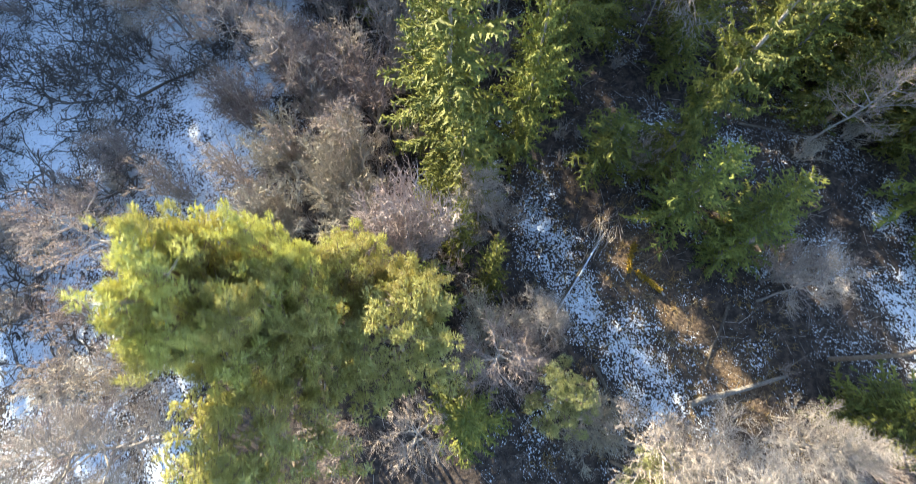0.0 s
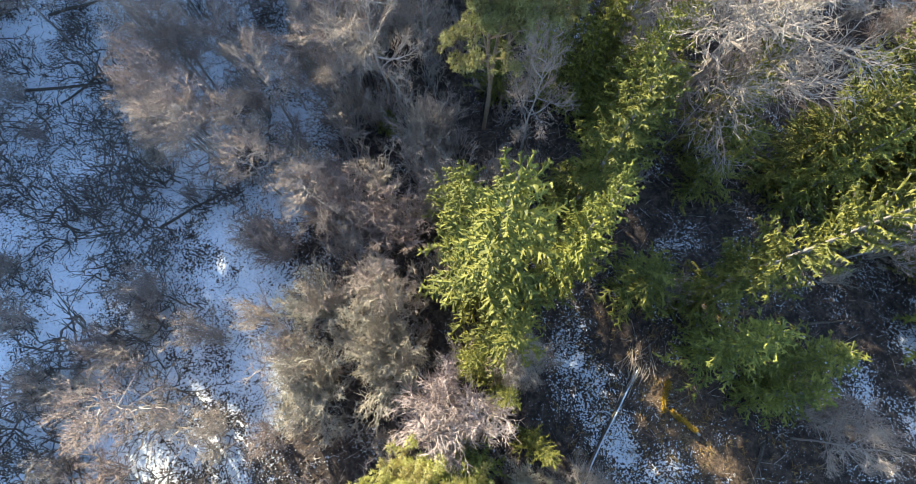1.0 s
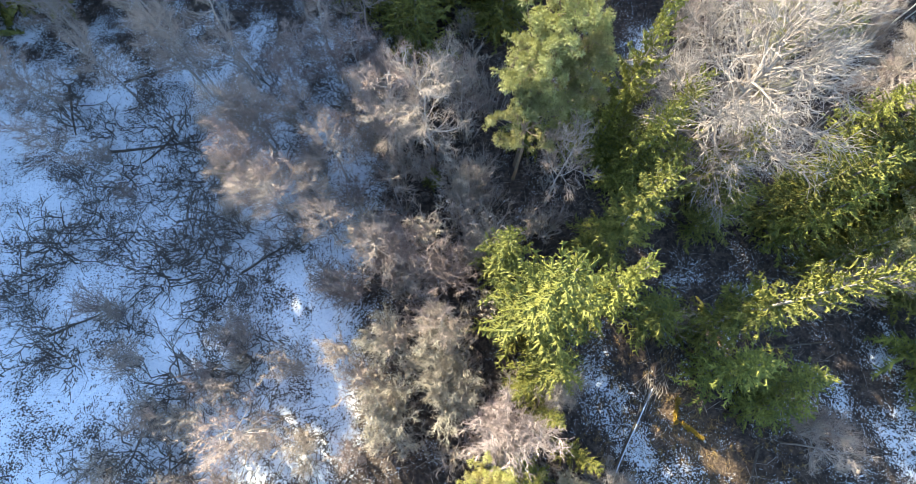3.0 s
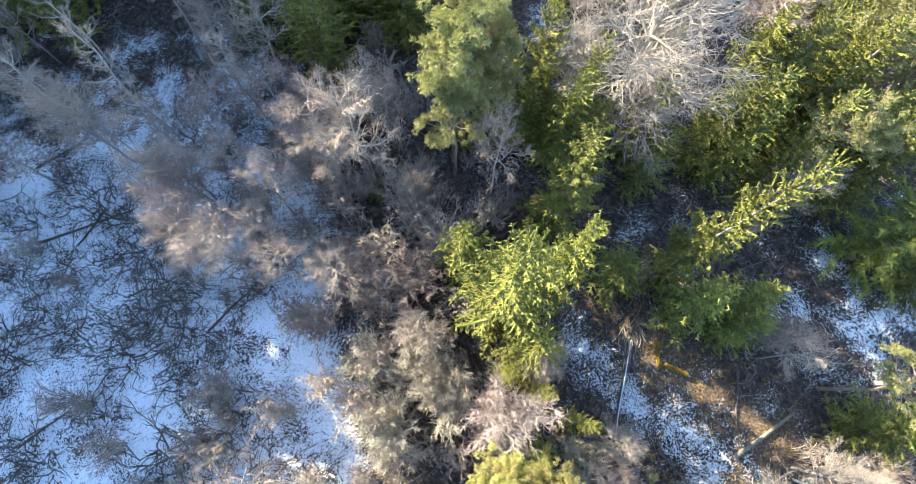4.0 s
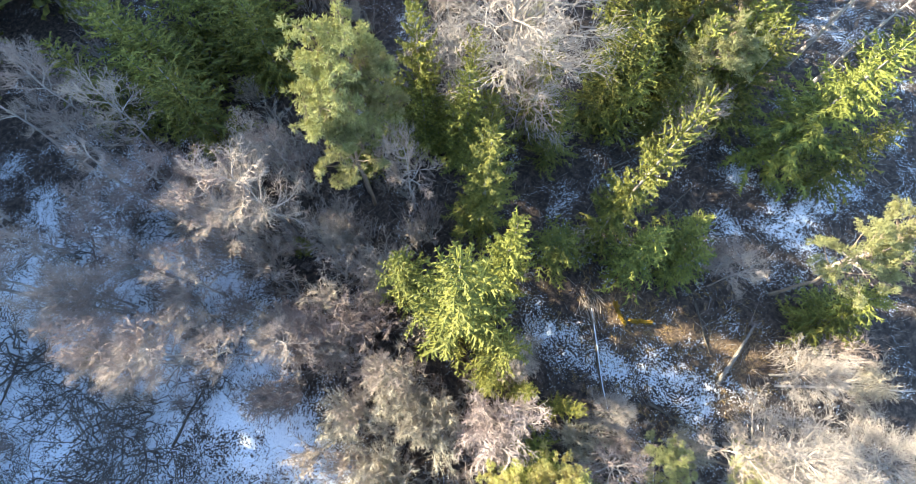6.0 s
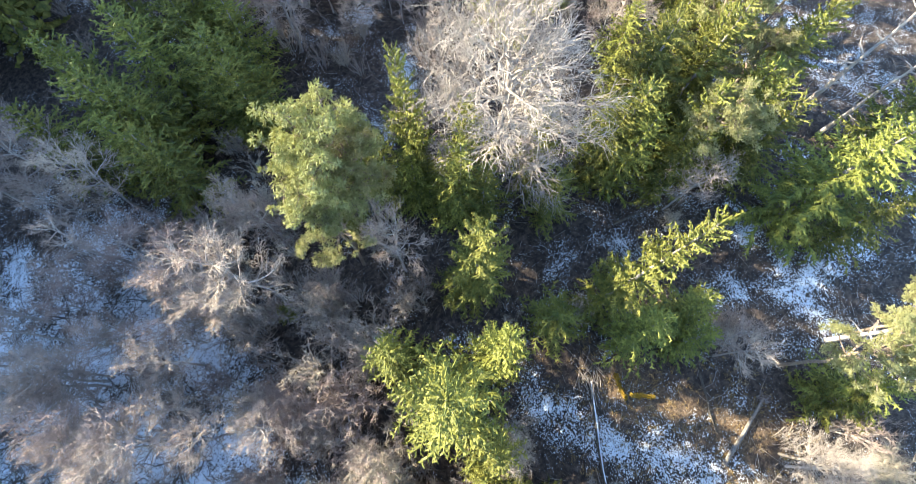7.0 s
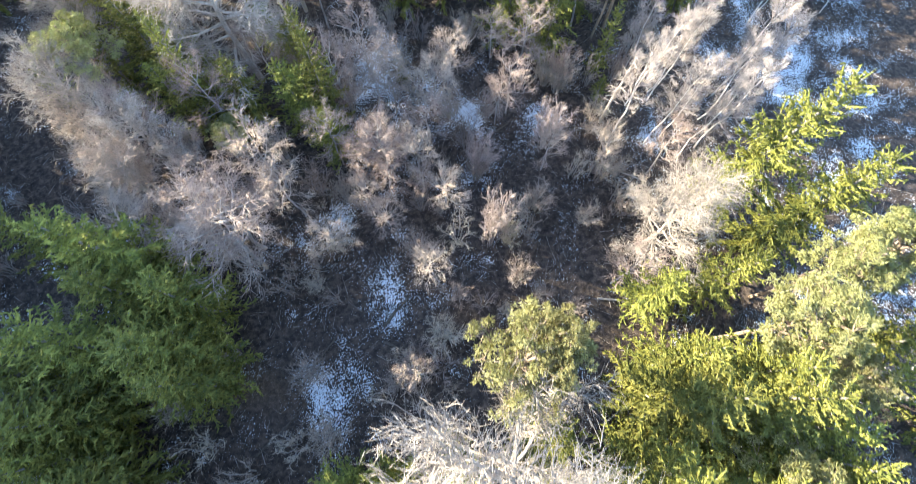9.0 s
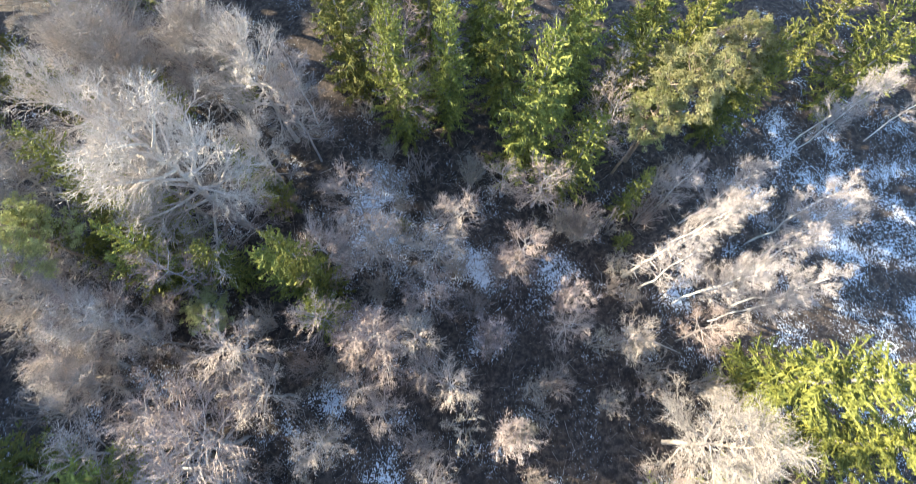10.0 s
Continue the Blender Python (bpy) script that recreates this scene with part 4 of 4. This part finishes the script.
def far_tree(x, y, h, r):
    """Adds one spruce to the unseen forest, most of which only casts shade."""
    global far_count
    c, s = math.cos(pick.uniform(0, 6.28)), math.sin(pick.uniform(0, 6.28))
    n = math.hypot(c, s)
    c, s = c / n, s / n
    turn = np.array([[c, -s, 0], [s, c, 0], [0, 0, 1.0]])
    for i, soup in enumerate(FAR_TREES[pick.randrange(len(FAR_TREES))]):
        v, f = np.concatenate(soup.v), np.concatenate(soup.f)
        far_verts.append((v * [r / 3.2, r / 3.2, h / 18.0]) @ turn.T + [x, y, float(lie(x, y))])
        far_faces.append(f + far_count)
        far_mats.append(np.full(len(f), i))
        far_count += len(v)


def scatter(kind, n, x0, x1, y0, y1, h0, h1, wide, keep=lambda x, y: True):
    made = 0
    while made < n:
        x, y = pick.uniform(x0, x1), pick.uniform(y0, y1)
        if keep(x, y):
            h = pick.uniform(h0, h1)
            wide_now = h * wide * pick.uniform(0.8, 1.25)
            if kind == "forest":
                far_tree(x, y, h, wide_now)
            else:
                plant(kind, x, y, h, wide_now)
            made += 1


def off_path(x, y):
    """Clear of the open snow strips and the clearings."""
    strip = blob(x, y, 9.5, 6.5, 3.0, 9, 30) + blob(x, y, 33, 6, 8, 5, -30) + blob(x, y, 15.5, 45, 3, 3) + blob(x, y, 24, 20, 7, 6)
    return strip < 0.4


scatter("thicket", 80, -12, 4, 2, 42, 2.0, 5.0, 0.5, off_path)
scatter("thicket", 34, 4, 40, -8, 32, 1.0, 2.6, 0.5, off_path)
scatter("thicket", 60, 4, 55, 36, 82, 2.0, 5.0, 0.5, off_path)
scatter("bushgrey", 14, 2, 44, 34, 76, 2.0, 4.0, 0.6, off_path)
scatter("bushbrown", 26, -14, -2, 8, 42, 4.5, 7.5, 0.42, off_path)
scatter("bushgrey", 14, -16, -3, 14, 42, 4.5, 7.0, 0.42, off_path)
scatter("bushbrown", 40, 2, 44, 32, 76, 2.0, 4.5, 0.5, off_path)
scatter("thicket", 20, -16, 4, 42, 80, 2.0, 5.0, 0.5, off_path)
scatter("bushdark", 64, -46, -12, -2, 45, 2.5, 5.0, 0.8)
scatter("bushbrown", 34, -40, -10, -2, 45, 1.5, 3.5, 0.6)
scatter("bare", 18, -48, -14, 28, 60, 8, 12, 0.22)
scatter("bare", 13, 18, 44, 42, 66, 5.5, 9.0, 0.3, off_path)
scatter("bare", 8, 0, 60, 60, 88, 8, 13, 0.24)
# "forest" rows stand out of view; those towards the sun are added for shade
scatter("forest", 14, -20, -5, 94, 118, 18, 22, 0.19)
scatter("forest", 32, 15, 58, 106, 124, 29, 33, 0.16)
scatter("forest", 16, -36, -21, 70, 92, 22, 26, 0.19)
scatter("forest", 28, -25, 0, 100, 126, 17, 20, 0.19)
scatter("spruce", 16, 0, 30, 70, 104, 5, 7.5, 0.28)
scatter("forest", 6, -19, -13.5, 70, 86, 22, 25, 0.19)
scatter("oak", 8, 2, 26, 72, 104, 12, 15, 0.26)
scatter("forest", 36, 92, 140, -30, 95, 15, 21, 0.2)
scatter("forest", 34, -60, 85, -60, -26, 15, 21, 0.2, lambda x, y: y < -26 - 0.1 * abs(x - 20))
# dense unseen rows, added to shade the snow field and the left spruces
scatter("forest", 100, -78, -24, 40, 76, 22.5, 25, 0.2, lambda x, y: abs(0.559 * (x + 46) - 0.829 * (y - 61)) < 6)
scatter("forest", 26, -37, -15, 76, 97, 29, 33, 0.16)
scatter("forest", 70, -110, -54, 0, 75, 17, 21, 0.2)
scatter("forest", 90, -90, -13, 62, 125, 18, 22, 0.19, lambda x, y: x < -31 or (y > 88 and x < -13))


far = new("surrounding_forest", mesh_from("surrounding_forest", np.concatenate(far_verts), np.concatenate(far_faces), [M["spruce_bark"], M["spruce_needles"]], np.concatenate(far_mats)))
tagged(far, "dense spruce forest out of view, added mostly to cast shade", "forest", "", "stuff")


# ---- dead wood on the floor ----
def dead_log(x0, y0, x1, y1, r=0.16, wood="rotten_wood", snow=False, moss=False, stubs=4, lift=0.0, name="fallen_log", label=""):
    rng = np.random.default_rng(int(abs(x0 * 37 + y1 * 11) * 10))
    n = 7
    s = np.linspace(0, 1, n)
    along = unit(np.array([x1 - x0, y1 - y0, 0.0]))
    across = np.array([-along[1], along[0], 0])
    wob = np.concatenate([[0], rng.normal(0, 0.05, n - 1).cumsum()])
    px, py = x0 + (x1 - x0) * s + across[0] * wob, y0 + (y1 - y0) * s + across[1] * wob
    pts = np.column_stack([px, py, lie(px, py) + r * 0.75 + lift * s])
    root = new(name)
    root.location = pts[0]
    loc = pts - pts[0]
    body = Soup()
    polyline(body, loc, r, r * 0.55, 8)
    for i in range(stubs):
        q = rng.uniform(0.2, 0.95)
        b = np.array([np.interp(q, s, loc[:, c]) for c in range(3)])
        w = unit(across * rng.choice([-1, 1]) + along * rng.uniform(0, 0.8) + np.array([0, 0, rng.uniform(0.1, 0.9)]))
        stub = Soup()
        stub.tubes(b, b + w * rng.uniform(0.3, 1.1), 0.03, 0.012, 4)
        new("branch_stub", stub.mesh("branch_stub", M[wood])).parent = root
    log = new("stem", body.mesh("stem", M[wood]))
    log.parent = root
    for flag, mat, side_on in ((snow, "snow_cap", 0.7), (moss, "moss", -0.15)):
        if flag:
            cap = Soup()
            up = loc + np.array([0, 0, r * 0.55]) + across * r * side_on
            polyline(cap, up[: n - 1], r * (0.55 if mat == "snow_cap" else 0.3), r * 0.3, 7)
            if mat == "moss":
                k = 260
                q = rng.uniform(0, 0.85, k)
                b = np.column_stack([np.interp(q, s, up[:, c]) for c in range(3)])
                cap.brushes(b, b + unit(rng.normal(size=(k, 3)) + [0, 0, 0.8]) * (r + rng.uniform(0.0, 0.2, (k, 1))), 0.06)
            c = new("snow_strip" if mat == "snow_cap" else "moss_coat", cap.mesh("coat", M[mat]))
            c.parent = root
    tagged(root, label or "dark rotten log lying on the forest floor", "log", "fallen logs")
    return root


dead_log(9.8, 10.4, 4.5, 2.1, r=0.13, snow=True, stubs=2, label="dark fallen pole with a strip of snow along it")
dead_log(11.9, 9.6, 11.0, 7.2, r=0.17, moss=True, stubs=1, name="mossy_log", label="short log coated in bright orange-yellow moss")
dead_log(11.8, 7.7, 13.5, 6.2, r=0.16, moss=True, wood="dead_wood", stubs=1, name="mossy_log", label="short broken log coated in orange-yellow moss")
dead_log(14.1, -0.6, 20.2, 1.3, r=0.2, wood="spruce_bark", stubs=3, label="weathered brown log lying across the litter")
dead_log(17.5, 5.5, 15.3, 1.5, r=0.12, stubs=2)
dead_log(22.2, 24.7, 28.3, 19.8, r=0.15, stubs=3)
dead_log(8.4, 1.8, 10.2, -3.0, r=0.13, stubs=3)
dead_log(17.8, -3.4, 26.8, -10.5, r=0.1, wood="dead_wood", stubs=6, lift=2.0, label="pale fallen tree with bare branches")
dead_log(6.1, 44.7, 10.0, 45.9, r=0.12, stubs=3)
dead_log(13.7, 44.4, 17.0, 45.2, r=0.16, stubs=3)
dead_log(13.0, 43.3, 14.0, 41.6, r=0.12, stubs=2)
dead_log(-0.4, 41.6, 5.2, 42.6, r=0.1, stubs=3)
dead_log(-1.7, 51.0, 1.3, 47.3, r=0.13, wood="dead_wood", stubs=3, label="pale broken branch in a sunlit patch of leaves")
dead_log(21.7, 61.6, 23.5, 54.9, r=0.15, stubs=4)
dead_log(18.6, 54.8, 19.2, 52.1, r=0.12, stubs=2)
dead_log(22.1, 66.4, 25.1, 63.2, r=0.1, wood="dead_wood", stubs=3, label="pale fallen branch on the litter")
dead_log(36.3, 65.9, 41.2, 65.6, r=0.1, stubs=4)
dead_log(29.5, 54.5, 35.4, 54.3, r=0.12, stubs=4)
dead_log(30.8, 35.2, 33.4, 33.0, r=0.11, wood="dead_wood", stubs=4, label="pale fallen branch on the litter")
dead_log(40.0, 45.5, 42.9, 41.3, r=0.11, wood="dead_wood", stubs=5, label="pale crooked fallen branch")
dead_log(-39.6, 43.6, -35.4, 45.4, r=0.14, stubs=5)
dead_log(-39.8, 35.4, -30.8, 35.9, r=0.14, stubs=6)
dead_log(-45.5, 43.7, -43.5, 37.6, r=0.13, stubs=4)
dead_log(-25.0, 22.0, -20.9, 24.8, r=0.12, stubs=5)
dead_log(-40.6, 17.0, -36.6, 18.9, r=0.12, stubs=5)
dead_log(-33.4, 37.0, -36.4, 34.1, r=0.12, stubs=5)
dead_log(-8.6, 23.5, -5.5, 21.6, r=0.12, wood="dead_wood", stubs=2, label="pale fallen trunk among brown shrubs")
dead_log(18.8, 13.1, 25.8, 13.6, r=0.13, stubs=3)
dead_log(21.2, 19.6, 26.9, 18.4, r=0.12, stubs=3)

def brushwood(x, y, r, n, seed):
    """A heap of cut branches, each a bent stick that leans on the others."""
    rng = np.random.default_rng(seed)
    root = new("brushwood_pile")
    root.location = (x, y, float(lie(x, y)))
    turn = rng.uniform(0, 3.14)
    for i in range(n):
        a = turn + rng.normal(0, 0.5)
        half = rng.uniform(0.5, 1.2) * np.array([math.cos(a), math.sin(a), 0.0])
        mid = np.array([*(rng.normal(0, 0.38 * r, 2)), 0.06 + 0.5 * i / n])
        bow = rng.normal(0, 0.12, 3) * [1, 1, 0.4]
        tilt = np.array([0, 0, rng.uniform(-0.1, 0.22)])
        stick = Soup()
        polyline(stick, [mid - half - tilt * 0.3, mid + bow, mid + half + tilt], rng.uniform(0.02, 0.04), 0.01, 4)
        new("branch", stick.mesh("branch", M["twig_brown"])).parent = root
    tagged(root, "low heap of brown cut branches beside a mossy log", "brushwood")


brushwood(9.9, 10.6, 1.5, 34, 8)
brushwood(19.4, -2.2, 1.2, 20, 9)


# ---- litter that nobody could count ----
def strewn(name, n, x0, x1, y0, y1, length, radius, tilt, mat, label, seed, tufts=1):
    rng = np.random.default_rng(seed)
    x, y = rng.uniform(x0, x1, n), rng.uniform(y0, y1, n)
    x, y = np.repeat(x, tufts) + rng.normal(0, 0.12, n * tufts), np.repeat(y, tufts) + rng.normal(0, 0.12, n * tufts)
    k = n * tufts
    b = np.column_stack([x, y, lie(x, y) + 0.01])
    a = rng.uniform(0, 6.283, k)
    t = rng.uniform(*tilt, k)
    way = np.column_stack([np.cos(a) * np.cos(t), np.sin(a) * np.cos(t), np.sin(t)])
    soup = Soup()
    soup.spikes(b, b + way * rng.uniform(*length, (k, 1)), rng.uniform(radius * 0.6, radius * 1.4, k))
    ob = new(name, soup.mesh(name, M[mat]))
    tagged(ob, label, "litter", "", "stuff")


strewn("fallen_twigs", 9000, -40, 62, -10, 84, (0.4, 1.8), 0.02, (0.0, 0.25), "rotten_wood", "dark fallen twigs strewn over the snow and leaves", 1)
strewn("pale_twigs", 3500, -12, 62, -10, 84, (0.5, 2.2), 0.018, (0.0, 0.5), "dead_wood", "pale dead twigs strewn over the forest floor", 2)
strewn("dry_stems", 2600, -40, 62, -10, 84, (0.3, 0.9), 0.014, (0.4, 1.4), "twig_brown", "dry brown stems standing out of the snow", 3, 5)
strewn("dead_leaves", 2300, -42, 0, -10, 50, (0.08, 0.22), 0.05, (0.0, 0.6), "litter", "clumps of dead leaves lying on the snow", 4, 4)
strewn("dry_grass", 500, 4, 22, -4, 16, (0.2, 0.6), 0.02, (0.1, 1.2), "dry_grass", "tufts of yellowed grass by the snow strip", 5, 8)

for models in MODELS.values():
    for root, size, used in models:
        if not used:
            for o in (*root.children_recursive, root):
                bpy.data.objects.remove(o)
